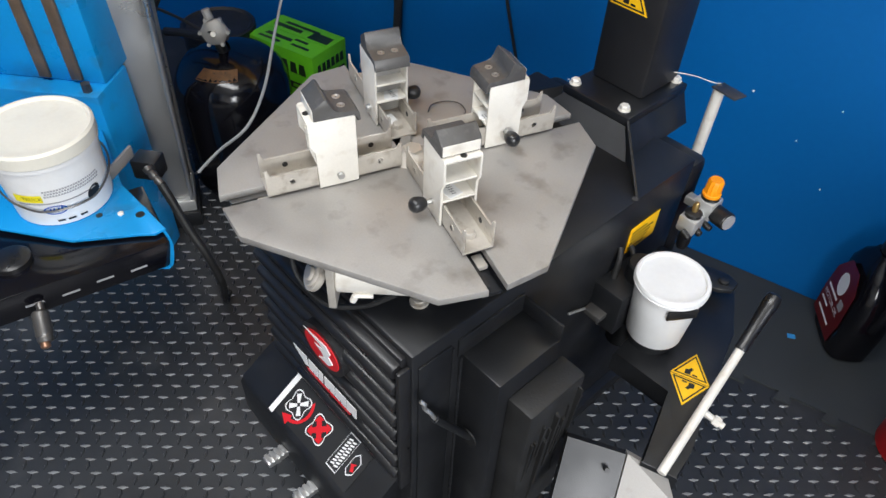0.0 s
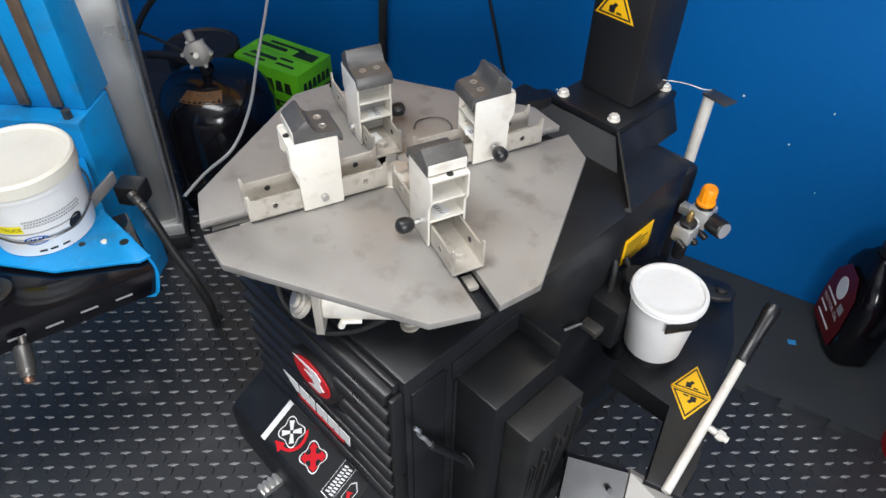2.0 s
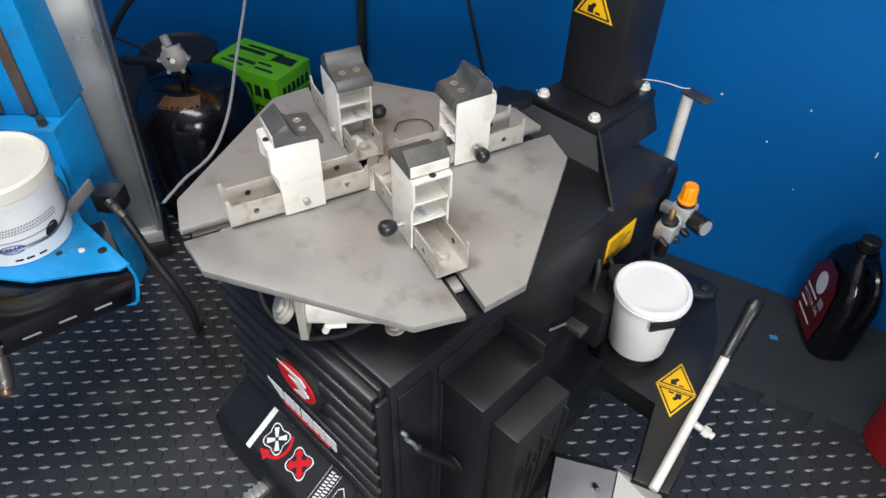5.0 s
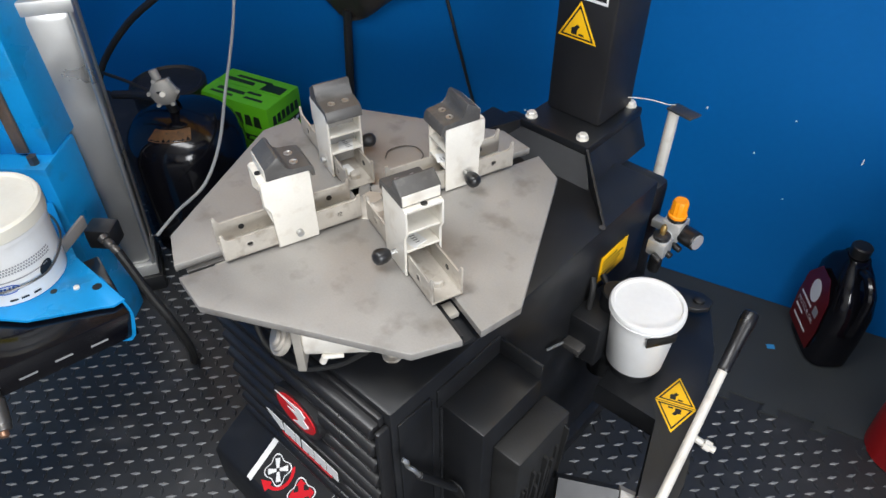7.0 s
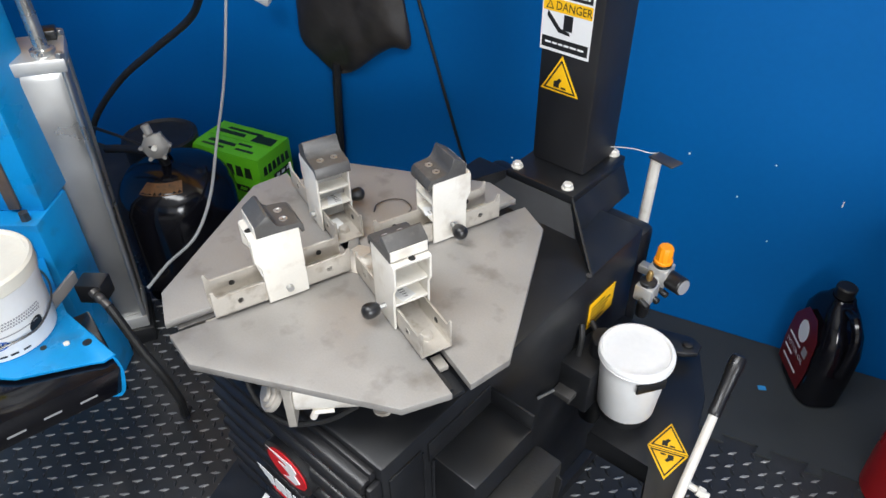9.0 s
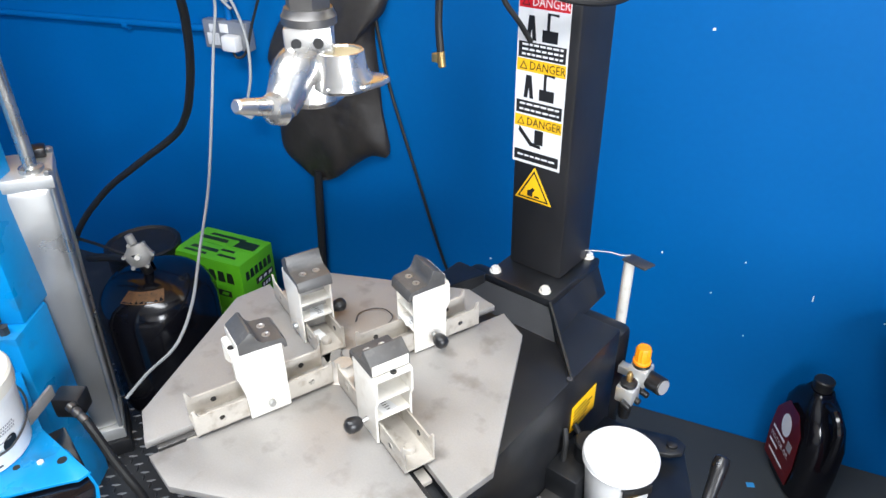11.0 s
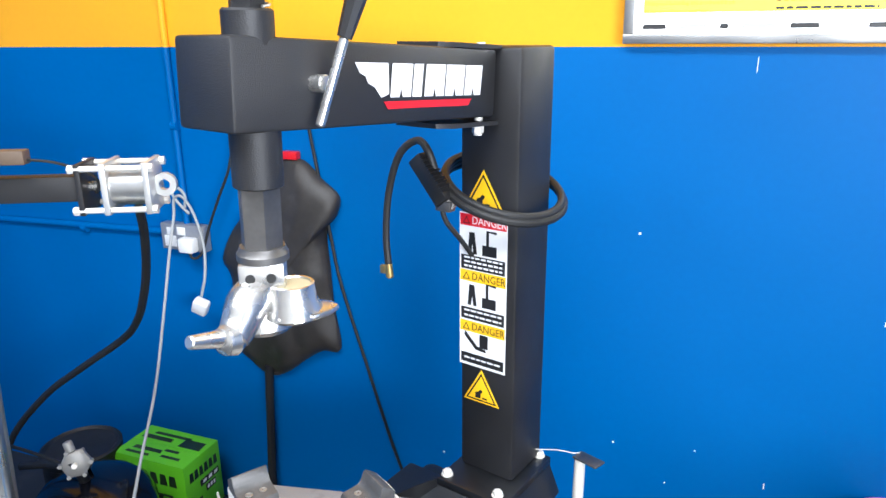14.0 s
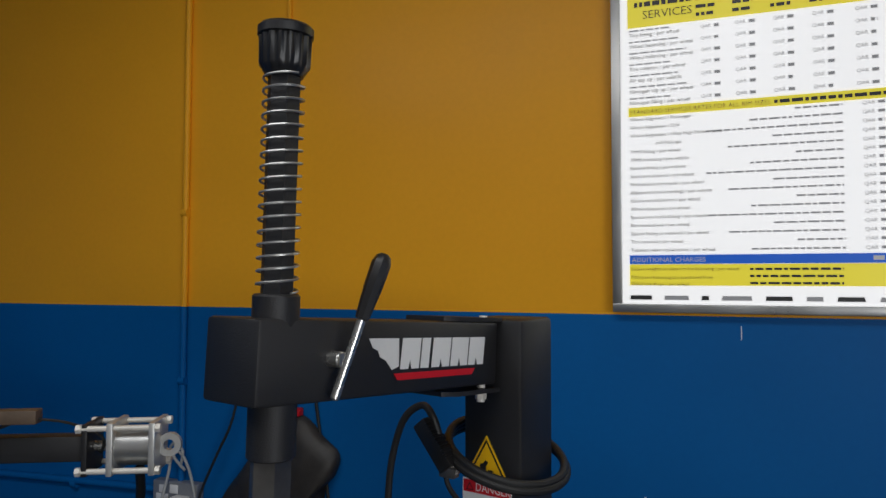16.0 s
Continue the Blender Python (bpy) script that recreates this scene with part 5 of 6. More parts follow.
for x0, x1 in ((0.052, 0.066), (0.140, 0.154)):
    bx(bm, x0, x1, -0.054, 0.054, -0.056, 0.058, 0.003, A)
air = press_part("air_cylinder_plate", bm, WHITE_ALU)
bm = bmesh.new()
rod(bm, A @ Vector((0.060, 0, 0)), A @ Vector((0.145, 0, 0)), 0.044, seg=36)
press_part("air_cylinder", bm, ALU, None, "small bright air cylinder")
for a, b in ((-1, -1), (1, -1), (1, 1), (-1, 1)):
    bm = bmesh.new()
    rod(bm, A @ Vector((-0.012, a * 0.044, b * 0.046)), A @ Vector((0.160, a * 0.044, b * 0.046)), 0.0065)
    rod(bm, A @ Vector((-0.012, a * 0.044, b * 0.046)), A @ Vector((-0.002, a * 0.044, b * 0.046)), 0.010, seg=6)
    rod(bm, A @ Vector((0.154, a * 0.044, b * 0.046)), A @ Vector((0.164, a * 0.044, b * 0.046)), 0.010, seg=6)
    press_part("tie_rod", bm, PLATED)
bm = bmesh.new()
rod(bm, A @ Vector((0.012, 0, 0)), A @ Vector((0.055, 0, 0)), 0.012)
press_part("piston", bm, CHROME)
bm = bmesh.new()
n = 24
rr = []
for r, y in ((0.026, -0.008), (0.026, 0.008), (0.012, 0.008), (0.012, -0.008)):
    rr.append([bm.verts.new(A @ Vector((0.172 + r * math.cos(2 * math.pi * i / n), y, r * math.sin(2 * math.pi * i / n)))) for i in range(n)])
skin(bm, rr + [rr[0]], caps=False)
press_part("lug", bm, WHITE_ALU)
bm = bmesh.new()
tube(bm, [A @ Vector(p) for p in ((-0.26, -0.035, -0.02), (-0.20, -0.05, 0.035), (-0.12, -0.055, 0.068), (-0.05, -0.05, 0.066), (0.0, -0.03, 0.045), (0.035, -0.02, 0.02), (0.03, -0.012, -0.01), (0.02, 0, -0.012))], 0.0032, 6)
press_part("air_line", bm, BLACK_RUBBER)
bm = bmesh.new()
tube(bm, [A @ Vector((0.108, 0, -0.05)), (-1.140, 1.33, 1.29), (-1.188, 1.37, 1.19), (-1.250, 1.41, 1.09), (-1.335, 1.46, 0.99), (-1.44, 1.50, 0.90), (-1.62, 1.50, 0.778), (-1.80, 1.50, 0.65), (-1.93, 1.46, 0.50), (-1.95, 1.40, 0.36)], 0.0105, 10)
press_part("air_hose", bm, BLACK_RUBBER)
# switch box, plug and lead at the shelf
bm = bmesh.new()
bx(bm, -0.034, 0.034, -0.025, 0.03, 0.430, 0.488, 0.006, pose(-1.315, 0.885, 0, 0, 0, 24))
press_part("switch_box", bm, BLACK_PLASTIC)
bm = bmesh.new()
bx(bm, -0.004, 0.004, -0.06, 0.05, 0.5205, 0.552, 0.002, pose(-1.285, 0.80, 0, 0, 0, 20))
press_part("angle_plate", bm, PLATE_STEEL)
bm = bmesh.new()
lathe(bm, [(0, 0.012), (0.012, 0.013), (0.015, 0.009), (0.02, 0.012), (0.032, 0.012), (0.036, 0.009), (0.042, 0.011), (0.056, 0.010)], (-1.288, 0.862, 0.480), (-1.233, 0.858, 0.447), 14)
press_part("connector", bm, HEX_STEEL, None, "dark steel hose connector")
bm = bmesh.new()
tube(bm, [(-1.243, 0.859, 0.452), (-1.222, 0.858, 0.415), (-1.185, 0.86, 0.325), (-1.150, 0.868, 0.235), (-1.145, 0.885, 0.12), (-1.18, 0.905, 0.02), (-1.19, 0.93, 0.012)], 0.011, 10)
press_part("black_lead", bm, BLACK_RUBBER)


# ---- grease bucket on the blue shelf ----
def grease_bucket():
    t = thing("grease_bucket", pose(-1.305, 0.660, 0.520), "white tyre grease bucket with cream lid on the blue shelf", "bucket")
    bm = bmesh.new()
    lathe(bm, [(0, 0.098), (0.004, 0.102), (0.15, 0.110), (0.152, 0.114), (0.168, 0.114)], (0, 0, 0), seg=48)
    part("bucket_body", bm, WHITE_PLASTIC, t)
    bm = bmesh.new()
    lathe(bm, [(0, 0.113), (0.004, 0.1165), (0.030, 0.1165), (0.036, 0.112), (0.036, 0.106), (0.030, 0.103), (0.030, 0.001)], (0, 0, 0.160), seg=48)
    part("lid", bm, CREAM_PLASTIC, t)
    bm = bmesh.new()
    tube(bm, [(0.113 * math.cos(a) * 1.01, 0.113 * math.sin(a) * 1.01, 0.052 + 0.075 * max(0, abs(math.sin((a + 0.4) / 2)) - 0.25)) for a in [math.radians(d) for d in range(-140, 95, 12)]], 0.0025, 6)
    part("wire_handle", bm, HEX_STEEL, t)
    face = math.radians(-26)

    def wrap(co):
        a = face + co.x / 0.107
        r = 0.1025 + 0.0530 * co.y + 0.0008 + co.z
        return Vector((r * math.cos(a), r * math.sin(a), co.y))

    def patch(name, x0, x1, z0, z1, material, lift_off=0.0):
        bm = bmesh.new()
        n = max(2, int((x1 - x0) / 0.006))
        lo = [bm.verts.new(wrap(Vector((x0 + (x1 - x0) * i / n, z0, lift_off)))) for i in range(n + 1)]
        hi = [bm.verts.new(wrap(Vector((x0 + (x1 - x0) * i / n, z1, lift_off)))) for i in range(n + 1)]
        for i in range(n):
            bm.faces.new((lo[i], lo[i + 1], hi[i + 1], hi[i]))
        return part(name, bm, material, t)

    patch("yellow_patch", -0.100, -0.040, 0.072, 0.092, LABEL_YELLOW)
    bm = bmesh.new()
    text_bm(bm, "TRUCK", 0.013, None, wrap=lambda co: wrap(Vector((co.x - 0.082, co.y + 0.078, 0.0006))))
    part("truck_word", bm, INK, t)
    for r in range(3):
        for k in range(22):
            x = -0.035 + k * 0.0056 + 0.0028 * (r % 2)
            patch("dot", x, x + 0.0036, 0.084 + r * 0.007, 0.0885 + r * 0.007, GREY_INK)
    patch("rule", -0.095, 0.075, 0.066, 0.069, GREY_INK)
    # plain oval mark with two slanted bars
    bm = bmesh.new()
    ov = [(0.025 * math.cos(2 * math.pi * i / 30) - 0.024, 0.048 + 0.012 * math.sin(2 * math.pi * i / 30)) for i in range(30)]
    iv = [(0.021 * math.cos(2 * math.pi * i / 30) - 0.024, 0.048 + 0.0095 * math.sin(2 * math.pi * i / 30)) for i in range(30)]
    a = [bm.verts.new(wrap(Vector((*p, 0.0004)))) for p in ov]
    b = [bm.verts.new(wrap(Vector((*p, 0.0004)))) for p in iv]
    for i in range(30):
        bm.faces.new((a[i], a[(i + 1) % 30], b[(i + 1) % 30], b[i]))
    for x in (-0.038, -0.031, -0.022, -0.015):
        q = [bm.verts.new(wrap(Vector((*p, 0.0004)))) for p in ((x, 0.042), (x + 0.004, 0.042), (x + 0.007, 0.054), (x + 0.003, 0.054))]
        bm.faces.new(q)
    part("oval_mark", bm, PRINT_BLUE, t)
    bm = bmesh.new()
    q = [bm.verts.new(wrap(Vector((0.064 + 0.017 * math.cos(2 * math.pi * i / 20), 0.058 + 0.016 * math.sin(2 * math.pi * i / 20) + 0.004 * math.cos(2 * math.pi * i / 20), 0.0004)))) for i in range(20)]
    bm.faces.new(q)
    part("tyre_picture", bm, INK, t)
    for x in (-0.03, -0.008, 0.018):
        patch("print_bar", x, x + 0.016, 0.014, 0.019, INK)


grease_bucket()


# ---- tank, drum, battery carton ----
def air_tank():
    t = thing("air_tank", pose(-1.53, 1.38, 0), "gloss black bead blaster tank with grey valve", "air tank")
    bm = bmesh.new()
    lathe(bm, [(0.0, 0.13), (0.03, 0.170), (0.06, 0.18), (0.34, 0.18), (0.395, 0.177), (0.432, 0.163), (0.462, 0.138), (0.482, 0.100), (0.492, 0.055), (0.496, 0.02), (0.496, 0.005)], (0, 0, 0), seg=48)
    part("tank_shell", bm, GLOSS_BLACK, t)
    bm = bmesh.new()
    n = 10
    ringa = [bm.verts.new((0.1405 * math.cos(a), 0.1405 * math.sin(a), 0.4605)) for a in [math.radians(-88 + 6 * i) for i in range(n)]]
    ringb = [bm.verts.new((0.1030 * math.cos(a), 0.1030 * math.sin(a), 0.4815)) for a in [math.radians(-86 + 6.5 * i) for i in range(n)]]
    for i in range(n - 1):
        bm.faces.new((ringa[i], ringa[i + 1], ringb[i + 1], ringb[i]))
    part("worn_sticker", bm, OLD_STICKER, t, "worn orange-brown sticker")
    bm = bmesh.new()
    rod(bm, (0.0, -0.01, 0.485), (0.012, -0.035, 0.545), 0.016, seg=14)
    part("neck", bm, BLACK_PAINT, t)
    face = Vector((0.62, -0.74, 0.25)).normalized()
    c = Vector((0.018, -0.045, 0.575))
    bm = bmesh.new()
    lathe(bm, [(0, 0.036), (0.006, 0.042), (0.022, 0.042), (0.030, 0.030), (0.034, 0.012)], c - face * 0.018, c + face, 6)
    rod(bm, c + Vector((-0.01, 0, 0.036)), c + Vector((-0.02, 0, 0.066)), 0.013, chamfer=0.003)
    valve = part("valve", bm, VALVE_GREY, t, "grey cast valve body")
    for i in range(6):
        a = 2 * math.pi * i / 6
        side = face.cross(Vector((0, 0, 1))).normalized()
        up = side.cross(face)
        p = c + 0.040 * (math.cos(a) * side + math.sin(a) * up)
        bm = bmesh.new()
        rod(bm, p - face * 0.008, p + face * 0.012, 0.006, seg=8)
        part("valve_screw", bm, VALVE_GREY, valve)
    bm = bmesh.new()
    rod(bm, c + face * 0.012, c + face * 0.028, 0.008, seg=10)
    part("fitting", bm, PLATED, valve)
    bm = bmesh.new()
    tube(bm, [c + face * 0.02, c + Vector((-0.05, -0.02, 0.008)), c + Vector((-0.14, -0.02, 0.016)), c + Vector((-0.30, -0.02, 0.02))], 0.005, 8)
    part("thin_hose", bm, BLACK_RUBBER, t)
    bm = bmesh.new()
    tube(bm, [(-0.02, 0.02, 0.52), (-0.06, 0.04, 0.50), (-0.13, 0.05, 0.47), (-0.22, 0.05, 0.455), (-0.32, 0.03, 0.44)], 0.014, 10)
    part("thick_hose", bm, BLACK_RUBBER, t)


air_tank()
bm = bmesh.new()
lathe(bm, [(0, 0.12), (0.36, 0.125), (0.365, 0.13), (0.385, 0.13), (0.39, 0.12), (0.382, 0.11), (0.382, 0.005)], (-1.84, 1.62, 0), seg=40)
solid("grey_drum", bm, BLACK_RUBBER, "dark grey plastic drum behind the tank", "drum")
bm = bmesh.new()
bx(bm, -1.74, -1.41, 1.63, 1.84, 0.0, 0.138, 0.006)
solid("black_crate", bm, BLACK_PLASTIC, "low black plastic box under the carton", "box")


def carton():
    x0, x1, y0, y1, z0, z1 = -1.722, -1.429, 1.642, 1.822, 0.14, 0.371
    t = thing("battery_carton", pose(0, 0, 0), "bright green printed battery carton, closed with flaps", "carton")
    bm = bmesh.new()
    bx(bm, x0, x1, y0, y1, z0, z1, 0.003)
    part("carton_body", bm, GREEN_CARD, t)
    bm = bmesh.new()
    bx(bm, x0 + 0.001, x1 - 0.001, y0 + 0.001, (y0 + y1) / 2 - 0.001, z1, z1 + 0.0025)
    part("flap", bm, GREEN_CARD, t)
    bm = bmesh.new()
    bx(bm, x0 + 0.001, x1 - 0.001, (y0 + y1) / 2 + 0.001, y1 - 0.001, z1, z1 + 0.0025)
    part("flap", bm, GREEN_CARD, t)
    front = Matrix(((1, 0, 0, x0), (0, 0, -1, y0 - 0.0003), (0, 1, 0, z0), (0, 0, 0, 1)))
    side = Matrix(((0, 0, 1, x1 + 0.0003), (1, 0, 0, y0), (0, 1, 0, z0), (0, 0, 0, 1)))
    top = Matrix(((1, 0, 0, x0), (0, 1, 0, y0), (0, 0, 1, z1 + 0.0028), (0, 0, 0, 1)))

    def blocks(m, x, y, w, h, n, name="brand_block", material=DARK_INK):
        for i in range(n):
            s = w / n
            bm = bmesh.new()
            o = x + i * s
            prism(bm, [(o, y), (o + s * 0.82, y), (o + s * 0.70, y + h), (o + s * 0.12, y + h)], 0, 0.0006, m)
            part(name, bm, material, t)

    blocks(front, 0.03, 0.150, 0.235, 0.042, 6)
    blocks(side, 0.022, 0.160, 0.145, 0.034, 6)
    for m, x, y, w, h in ((front, 0.075, 0.088, 0.16, 0.026), (side, 0.07, 0.118, 0.095, 0.024), (side, 0.02, 0.045, 0.052, 0.038), (side, 0.095, 0.085, 0.05, 0.026)):
        bm = bmesh.new()
        prism(bm, [(x, y), (x + w, y), (x + w, y + h), (x, y + h)], 0, 0.0005, m)
        part("print_panel", bm, INK, t)
        for k in range(3):
            bm = bmesh.new()
            q = x + w * (0.12 + 0.3 * k)
            prism(bm, [(q, y + h * 0.25), (q + w * 0.18, y + h * 0.25), (q + w * 0.22, y + h * 0.75), (q + w * 0.04, y + h * 0.75)], 0.0005, 0.0009, m)
            part("print_bar", bm, WHITE_VINYL if m is side else GREEN_CARD, t)
    for x, y, w, h in ((0.03, 0.02, 0.1, 0.012), (0.04, 0.045, 0.12, 0.018), (0.02, 0.11, 0.13, 0.02), (0.05, 0.14, 0.16, 0.014), (0.17, 0.03, 0.08, 0.012), (0.185, 0.10, 0.09, 0.045), (0.16, 0.062, 0.06, 0.012)):
        bm = bmesh.new()
        prism(bm, [(x, y), (x + w, y), (x + w * 0.96, y + h), (x + w * 0.04, y + h)], 0, 0.0005, top)
        part("print_bar", bm, DARK_INK, t)


carton()


# ---- bag on the wall ----
def wall_bag():
    t = thing("rubber_bag", pose(0, 0, 0), "worn black rubber bag hanging flat on the wall", "bag")
    edge = [(-1.13, 1.37), (-1.06, 1.365), (-1.0, 1.31), (-0.945, 1.262), (-0.96, 1.20), (-0.995, 1.15), (-0.99, 1.02), (-0.985, 0.90), (-0.968, 0.76), (-1.03, 0.745), (-1.10, 0.70), (-1.17, 0.645), (-1.245, 0.62), (-1.31, 0.66), (-1.375, 0.72), (-1.37, 0.85), (-1.36, 0.95), (-1.385, 1.03), (-1.34, 1.12), (-1.29, 1.18), (-1.22, 1.27), (-1.17, 1.33)]
    q = smooth_path([(x, z, 0) for x, z in edge + [edge[0]]], 4)[:-1]
    bm = bmesh.new()
    cx, cz = -1.16, 0.98
    rings = []
    for s, d in ((1.0, 0.001), (1.0, 0.012), (0.97, 0.022), (0.86, 0.040), (0.68, 0.052), (0.48, 0.060), (0.28, 0.062), (0.1, 0.064)):
        row = []
        for p in q:
            x, z = cx + (p.x - cx) * s, cz + (p.y - cz) * s
            fold = 0.020 * noise.noise((x * 9, z * 5, 1.3)) + 0.010 * noise.noise((x * 22, z * 15, 4.1))
            row.append(bm.verts.new((x, WALL_Y - 0.004 - max(0.0005, d + (fold if 0.3 < s < 0.99 or s <= 0.3 else 0)), z)))
        rings.append(row)
    skin(bm, rings)
    part("bag_body", bm, BAG_RUBBER, t)
    bm = bmesh.new()
    bx(bm, -1.125, -1.072, WALL_Y - 0.03, WALL_Y - 0.002, 1.368, 1.392, 0.004)
    part("red_clip", bm, RED_VINYL, t, "red plastic clip")
    bm = bmesh.new()
    tube(bm, [(-1.24, 1.895, 0.66), (-1.248, 1.895, 0.56), (-1.256, 1.892, 0.40), (-1.266, 1.89, 0.22), (-1.268, 1.88, 0.008)], 0.015, 10)
    part("down_pipe", bm, BLACK_RUBBER, t)


wall_bag()


# ---- socket and leads ----
def wall_socket():
    t = thing("wall_socket", pose(0, 0, 0), "grey metal double socket with one white plug", "socket")
    y = WALL_Y - 0.036
    bm = bmesh.new()
    bx(bm, -1.615, -1.440, y, WALL_Y - 0.001, 1.040, 1.130, 0.004)
    part("socket_box", bm, SOCKET_GREY, t)
    bm = bmesh.new()
    bx(bm, -1.600, -1.552, y - 0.003, y, 1.052, 1.090, 0.002)
    part("outlet", bm, WHITE_PLASTIC, t)
    bm = bmesh.new()
    bx(bm, -1.588, -1.564, y - 0.003, y, 1.092, 1.118, 0.002)
    bx(bm, -1.545, -1.512, y - 0.004, y, 1.094, 1.122, 0.002)
    part("switch", bm, WHITE_PLASTIC, t)
    bm = bmesh.new()
    bx(bm, -1.520, -1.462, y - 0.038, y, 1.044, 1.094, 0.008)
    part("plug", bm, WHITE_PLASTIC, t)
    bm = bmesh.new()
    tube(bm, [(-1.49, y - 0.02, 1.045), (-1.475, y - 0.02, 1.025), (-1.445, y - 0.01, 1.045), (-1.41, y, 1.14), (-1.36, y, 1.24), (-1.31, y, 1.34), (-1.27, y, 1.50)], 0.0045, 8)
    part("black_lead", bm, BLACK_RUBBER, t)


wall_socket()


def grey_lead():
    t = thing("extension_lead", pose(0, 0, 0), "grey flex looped over the conduit with a white plug", "cable")
    bm = bmesh.new()
    tube(bm, [(-1.44, 1.838, 0.905), (-1.425, 1.85, 0.98), (-1.435, 1.87, 1.08), (-1.475, 1.885, 1.175), (-1.512, 1.885, 1.225), (-1.545, 1.885, 1.215), (-1.55, 1.88, 1.16), (-1.555, 1.85, 1.06), (-1.55, 1.78, 0.86), (-1.50, 1.65, 0.66), (-1.42, 1.48, 0.53), (-1.335, 1.33, 0.455), (-1.30, 1.21, 0.40), (-1.36, 1.14, 0.33), (-1.40, 1.08, 0.27)], 0.0048, 8)
    part("flex", bm, CABLE_GREY, t)
    bm = bmesh.new()
    tube(bm, [(-1.49, 1.885, 1.17), (-1.53, 1.888, 1.20), (-1.55, 1.885, 1.235), (-1.525, 1.882, 1.255), (-1.50, 1.885, 1.23), (-1.505, 1.885, 1.19)], 0.0048, 8)
    part("knot", bm, CABLE_GREY, t)
    bm = bmesh.new()
    bx(bm, -0.026, 0.026, -0.018, 0.018, -0.03, 0.024, 0.008, pose(-1.444, 1.835, 0.872, 20, 25, 15))
    part("loose_plug", bm, WHITE_PLASTIC, t)


grey_lead()
bm = bmesh.new()
y = WALL_Y - 0.008
tube(bm, [(-1.06, y, 1.62), (-1.03, y, 1.43), (-0.985, y, 1.15), (-0.955, y, 0.98), (-0.88, y, 0.72), (-0.80, y, 0.45), (-0.74, y, 0.28), (-0.68, y, 0.10), (-0.66, y, 0.012)], 0.005, 8)
solid("black_cable", bm, BLACK_RUBBER, "thin black cable running down the blue wall", "cable")


# ---- price board ----
def price_board():
    t = thing("price_board", pose(0, 0, 0), "white framed service price board above the blue band", "sign board")
    x0, x1, z0, z1, yf = -0.144, 1.00, 1.700, 2.78, 1.895
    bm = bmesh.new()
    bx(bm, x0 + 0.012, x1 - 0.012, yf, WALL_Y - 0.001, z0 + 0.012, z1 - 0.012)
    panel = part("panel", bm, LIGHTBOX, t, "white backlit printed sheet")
    for a, b, c, d in ((x0, x1, z0, z0 + 0.022), (x0, x1, z1 - 0.022, z1), (x0, x0 + 0.024, z0 + 0.022, z1 - 0.022), (x1 - 0.024, x1, z0 + 0.022, z1 - 0.022)):
        bm = bmesh.new()
        bx(bm, a, b, yf - 0.012, WALL_Y - 0.001, c, d, 0.002)
        part("frame", bm, ALU, t)
    F = Matrix(((1, 0, 0, 0), (0, 0, -1, yf - 0.0005), (0, 1, 0, 0), (0, 0, 0, 1)))

    def band(a, b, c, d, material):
        bm = bmesh.new()
        prism(bm, [(a, c), (b, c), (b, d), (a, d)], 0, 0.0006, F)
        part("band", bm, material, panel)

    def write(words, x, z, size, material, bold=False, squash=1.0):
        bm = bmesh.new()
        text_bm(bm, words, size, F @ Matrix.Translation((x, z, 0)), depth=0.0012, squash=squash)
        part("lettering", bm, material, panel)

    def bars(x, z, w, h, material):
        bm = bmesh.new()
        r = random.Random(int(x * 977 + z * 3571))
        q = x
        while q < x + w:
            k = r.uniform(0.008, 0.026)
            e = min(q + k, x + w)
            prism(bm, [(q, z), (e, z), (e, z + h), (q, z + h)], 0.0006, 0.0011, F)
            q = e + 0.004
        part("print_bar", bm, material, panel)

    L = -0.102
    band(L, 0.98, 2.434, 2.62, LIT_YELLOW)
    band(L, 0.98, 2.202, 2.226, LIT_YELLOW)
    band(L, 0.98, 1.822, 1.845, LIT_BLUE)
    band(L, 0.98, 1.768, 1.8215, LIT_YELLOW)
    write("SERVICES", -0.065, 2.455, 0.030, LIT_INK)
    bars(-0.085, 2.487, 0.14, 0.013, LIT_INK)
    write("STANDARD SERVICES RATES FOR ALL RIM SIZES", L + 0.004, 2.208, 0.0155, LIT_INK)
    bars(0.24, 2.209, 0.30, 0.009, LIT_INK)
    write("ADDITIONAL CHARGES", L + 0.006, 1.8275, 0.0165, WHITE_VINYL)
    bars(0.44, 1.829, 0.12, 0.010, WHITE_VINYL)
    upper = ["Tire fitting / per wheel", "Wheel balancing / per wheel", "Wheel balancing / per wheel", "Tire rotation / per wheel", "Air top up / per vehicle", "Nitrogen top up / per wheel", "Nitrogen filling / per wheel"]
    for k, words in enumerate(upper):
        z = 2.410 - 0.0295 * k
        write(words, L + 0.004, z, 0.0135, LIT_INK)
        bars(L + 0.004, z + 0.014, 0.10 + 0.02 * (k % 3), 0.004, LIT_GREY)
        for x in (0.075, 0.155, 0.240, 0.325, 0.415, 0.505, 0.60, 0.70):
            write("QAR", x, z + 0.004, 0.0125, LIT_GREY)
            bars(x + 0.032, z + 0.004, 0.014, 0.008, LIT_GREY)
    for x in (0.065, 0.150, 0.235, 0.320, 0.41, 0.50, 0.60, 0.70):
        for r in range(3):
            bars(x, 2.446 + r * 0.020, 0.045, 0.009, LIT_INK)
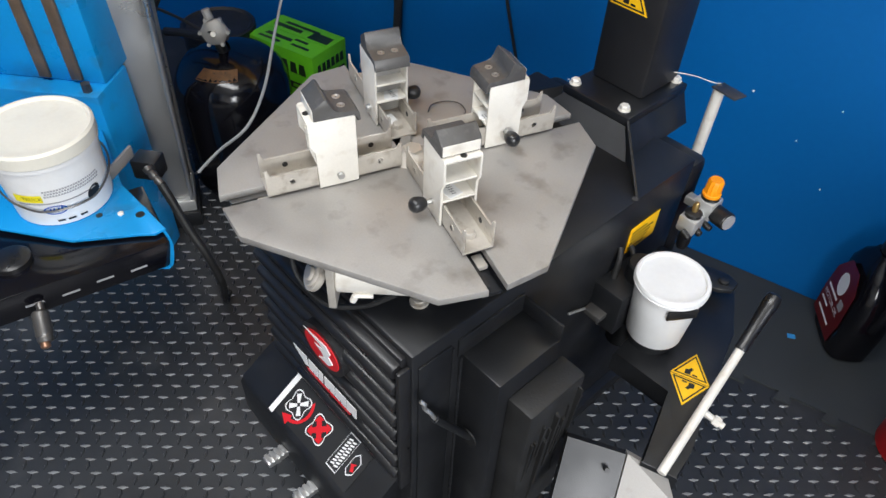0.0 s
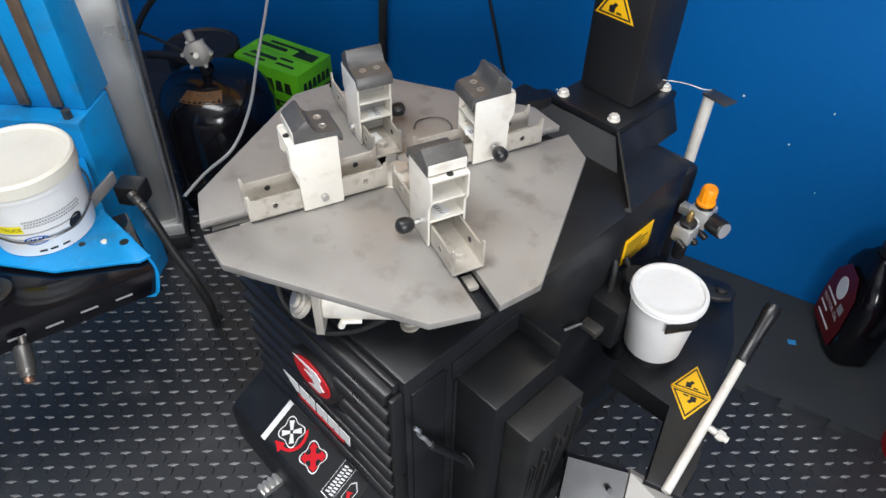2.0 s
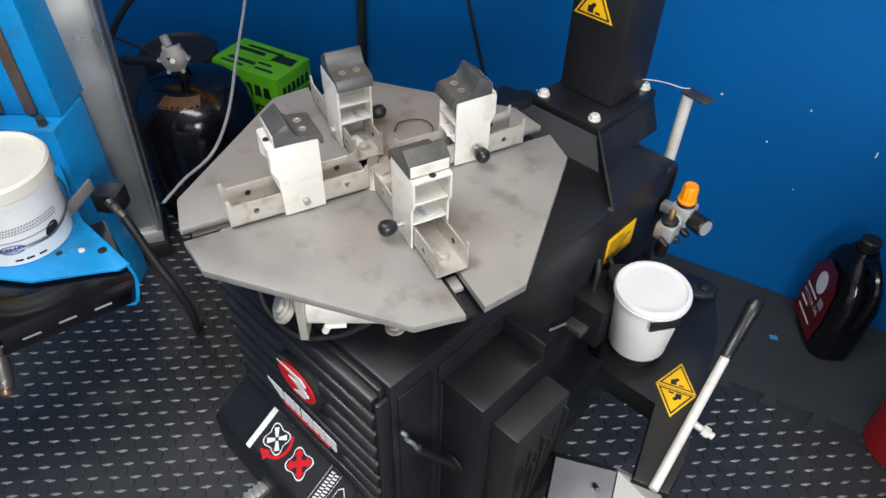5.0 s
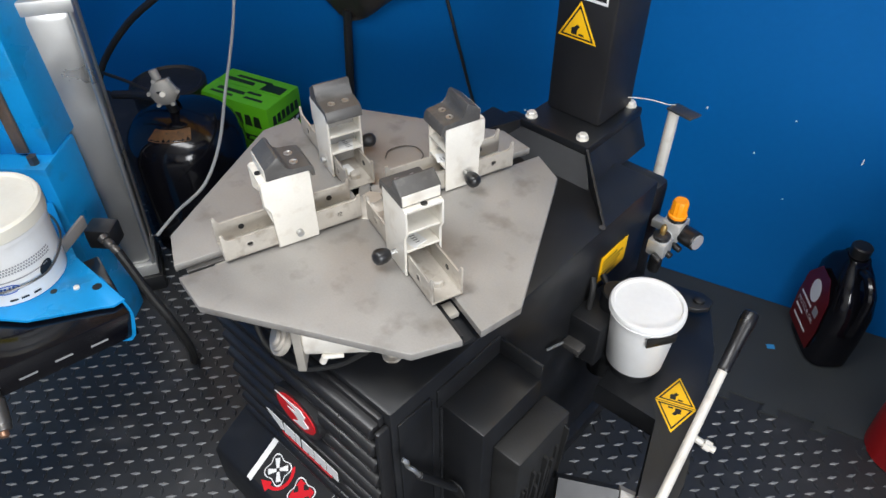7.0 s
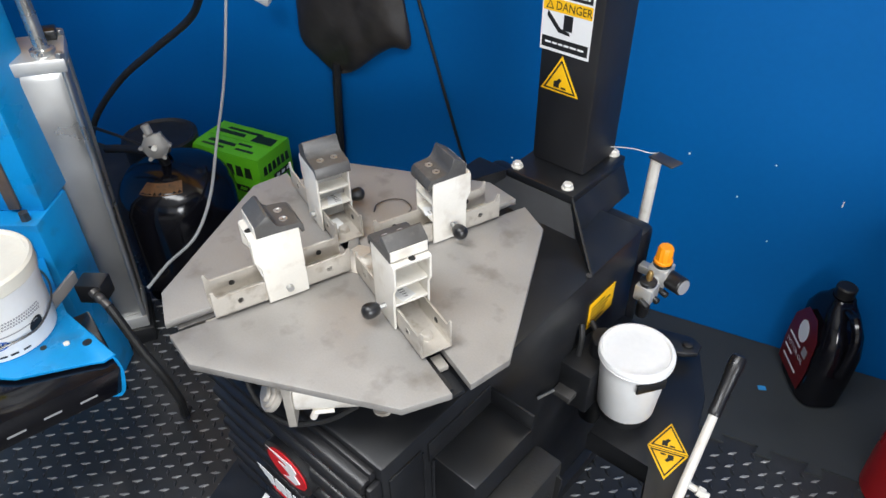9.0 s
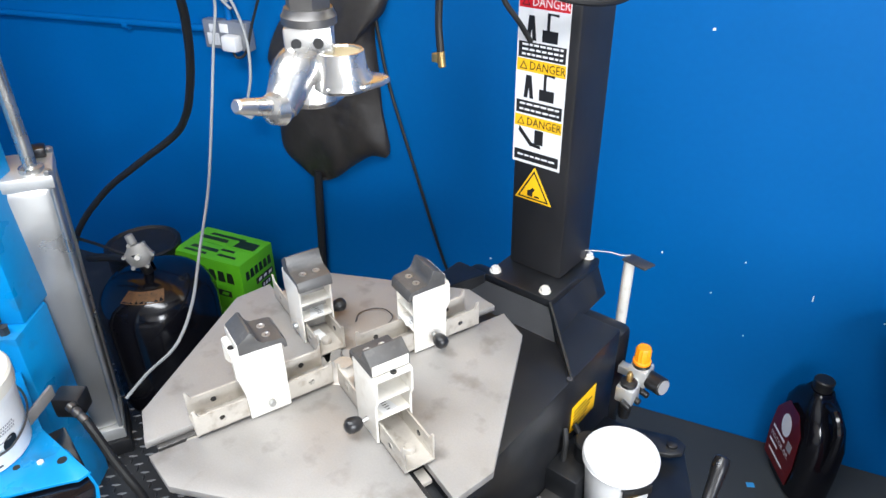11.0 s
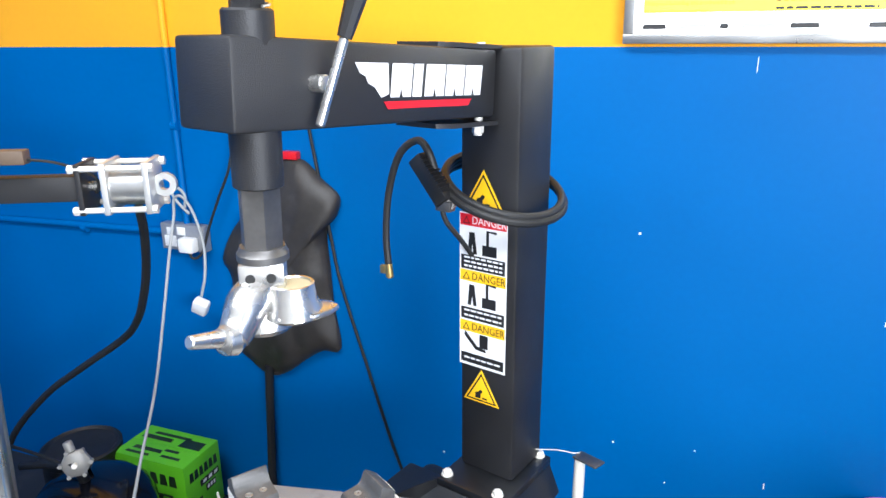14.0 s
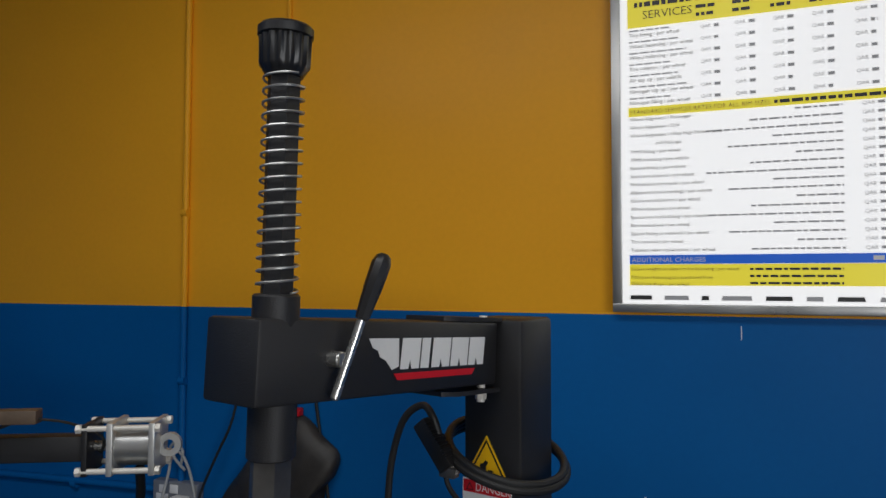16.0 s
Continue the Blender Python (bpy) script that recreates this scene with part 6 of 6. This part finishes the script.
    lower = ["Wheel Alignment / Passenger", "Wheel Alignment / SUV", "Wheel Alignment / Ultra High Performance", "                  and Pick-ups", "TPMS fitting / per wheel", "TPMS resetting / per vehicle", "Battery fitting / per vehicle", "Scrap tire disposal / per wheel", "Professional tire repair / per wheel", "Alignment check readings / per vehicle", "Camber modification / per wheel", "Wheel diagnosis / per wheel", "Special tire / rally fitting / per wheel", "Rim bend check / per wheel", "Spacer fitting or removal / per wheel", "Tire removal / per wheel", "Tubeless valve replacement / per wheel"]
    for k, words in enumerate(lower):
        z = 2.190 - 0.0210 * k
        write(words, L + 0.004, z, 0.0125, LIT_INK)
        w = 0.10 + 0.05 * ((k * 7) % 5)
        bars(0.385 - w, z + 0.0015, w, 0.0045, LIT_GREY)
        write("QAR", 0.425, z, 0.0125, LIT_GREY)
        bars(0.457, z + 0.001, 0.014, 0.007, LIT_GREY)
    for k, words in enumerate(("Sticker weights on alloy rim for balancing / per wheel", "Fitting and balancing tire purchased from", "Other tire shops / per wheel")):
        write(words, L + 0.004, 1.806 - 0.017 * k - (0.004 if k else 0), 0.0118, LIT_INK)
        bars(0.18, 1.806 - 0.017 * k, 0.20, 0.006, LIT_INK)
    x = L
    for k, w in enumerate((0.055, 0.06, 0.018, 0.07, 0.06, 0.036, 0.058, 0.065, 0.05, 0.06, 0.05)):
        bm = bmesh.new()
        prism(bm, [(x, 1.732), (x + w, 1.732), (x + w * 0.96, 1.743), (x + w * 0.04, 1.743)], 0, 0.0006, F)
        part("sponsor_mark", bm, (LIT_INK, LIT_GREY, LIT_INK, LIT_GREY)[k % 4 if k != 2 else 2], panel)
        x += w + 0.028


price_board()

# paint chips on the wall
for x, z, w, h in ((0.303, 0.55, 0.003, 0.016), (-0.071, 1.227, 0.007, 0.006), (0.16, 1.652, 0.002, 0.03), (0.51, 1.055, 0.003, 0.012), (0.05, 0.50, 0.004, 0.004), (0.16, 0.38, 0.003, 0.004), (-0.62, 0.45, 0.006, 0.005), (-0.10, 0.60, 0.005, 0.005), (0.12, 0.62, 0.004, 0.004), (0.62, 0.70, 0.004, 0.010), (0.48, 0.52, 0.004, 0.004)):
    bm = bmesh.new()
    w, h = w * 0.55, h * 0.6
    prism(bm, [(-w, -h), (w, -h * 0.8), (w * 0.7, h), (-w * 0.8, h * 0.9)], 0, 0.0006, Matrix(((1, 0, 0, x), (0, 0, -1, WALL_Y - 0.0002), (0, 1, 0, z), (0, 0, 0, 1))))
    solid("paint_chip", bm, WHITE_VINYL, "small white chip in the blue wall paint", "paint chip", kind="structure")


# ---- raised bars of the tread floor ----
def tread():
    """Bars near the camera are pieces of their own; the rest are one mesh."""
    shape, ring4 = [], ((0, 1, 5, 4), (1, 2, 6, 5), (2, 3, 7, 6), (3, 0, 4, 7), (4, 5, 6, 7))
    for l, w, z in ((0.0140, 0.0048, 0.0), (0.0108, 0.0018, 0.0038)):
        shape += [(-l, 0, z), (0, -w, z), (l, 0, z), (0, w, z)]
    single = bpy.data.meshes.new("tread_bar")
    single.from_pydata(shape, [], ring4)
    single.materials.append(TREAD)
    verts, faces, slots, near = [], [], [], 0
    a = math.radians(33)
    ux, uy = math.cos(a), math.sin(a)
    pitch, row = 0.050, 0.0178
    for j in range(-130, 160):
        for i in range(-150, 110):
            s, d = (0.5 * i + 0.5 * ((j // 2) % 2)) * pitch, j * row
            if (i + j) % 2:
                continue
            x, y = -0.9 + s * ux - d * uy, 0.9 + s * uy + d * ux
            if not (-3.2 < x < 1.4 and -0.6 < y < 1.475):
                continue
            t = math.radians(33 + (92 if j % 2 else 2) + 5 * math.sin(i * 2.1 + j))
            if j % 2 == 0 and -1.06 < x < -0.68 and -0.05 < y < 0.75 and near < 300:
                ob = new("tread_bar", single)
                ob.parent = bpy.data.objects["floor"]
                ob.matrix_local = Matrix.Translation((x, y, 0)) @ pose(0, 0, 0, 0, 0, math.degrees(t))
                near += 1
                continue
            cx, cy, k = math.cos(t), math.sin(t), len(verts)
            verts += [(x + p * cx - q * cy, y + p * cy + q * cx, z) for p, q, z in shape]
            faces += [tuple(k + m for m in f) for f in ring4]
            # bars of one direction carry the painted glint, cross bars plain floor rubber
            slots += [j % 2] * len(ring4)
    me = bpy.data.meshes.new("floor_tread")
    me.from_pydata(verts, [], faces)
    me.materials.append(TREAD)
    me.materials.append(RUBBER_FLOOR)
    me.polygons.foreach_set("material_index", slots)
    ob = new("floor_tread", me)
    tagged(ob, "raised oval bars of the black rubber floor", "floor tread", kind="stuff")


tread()
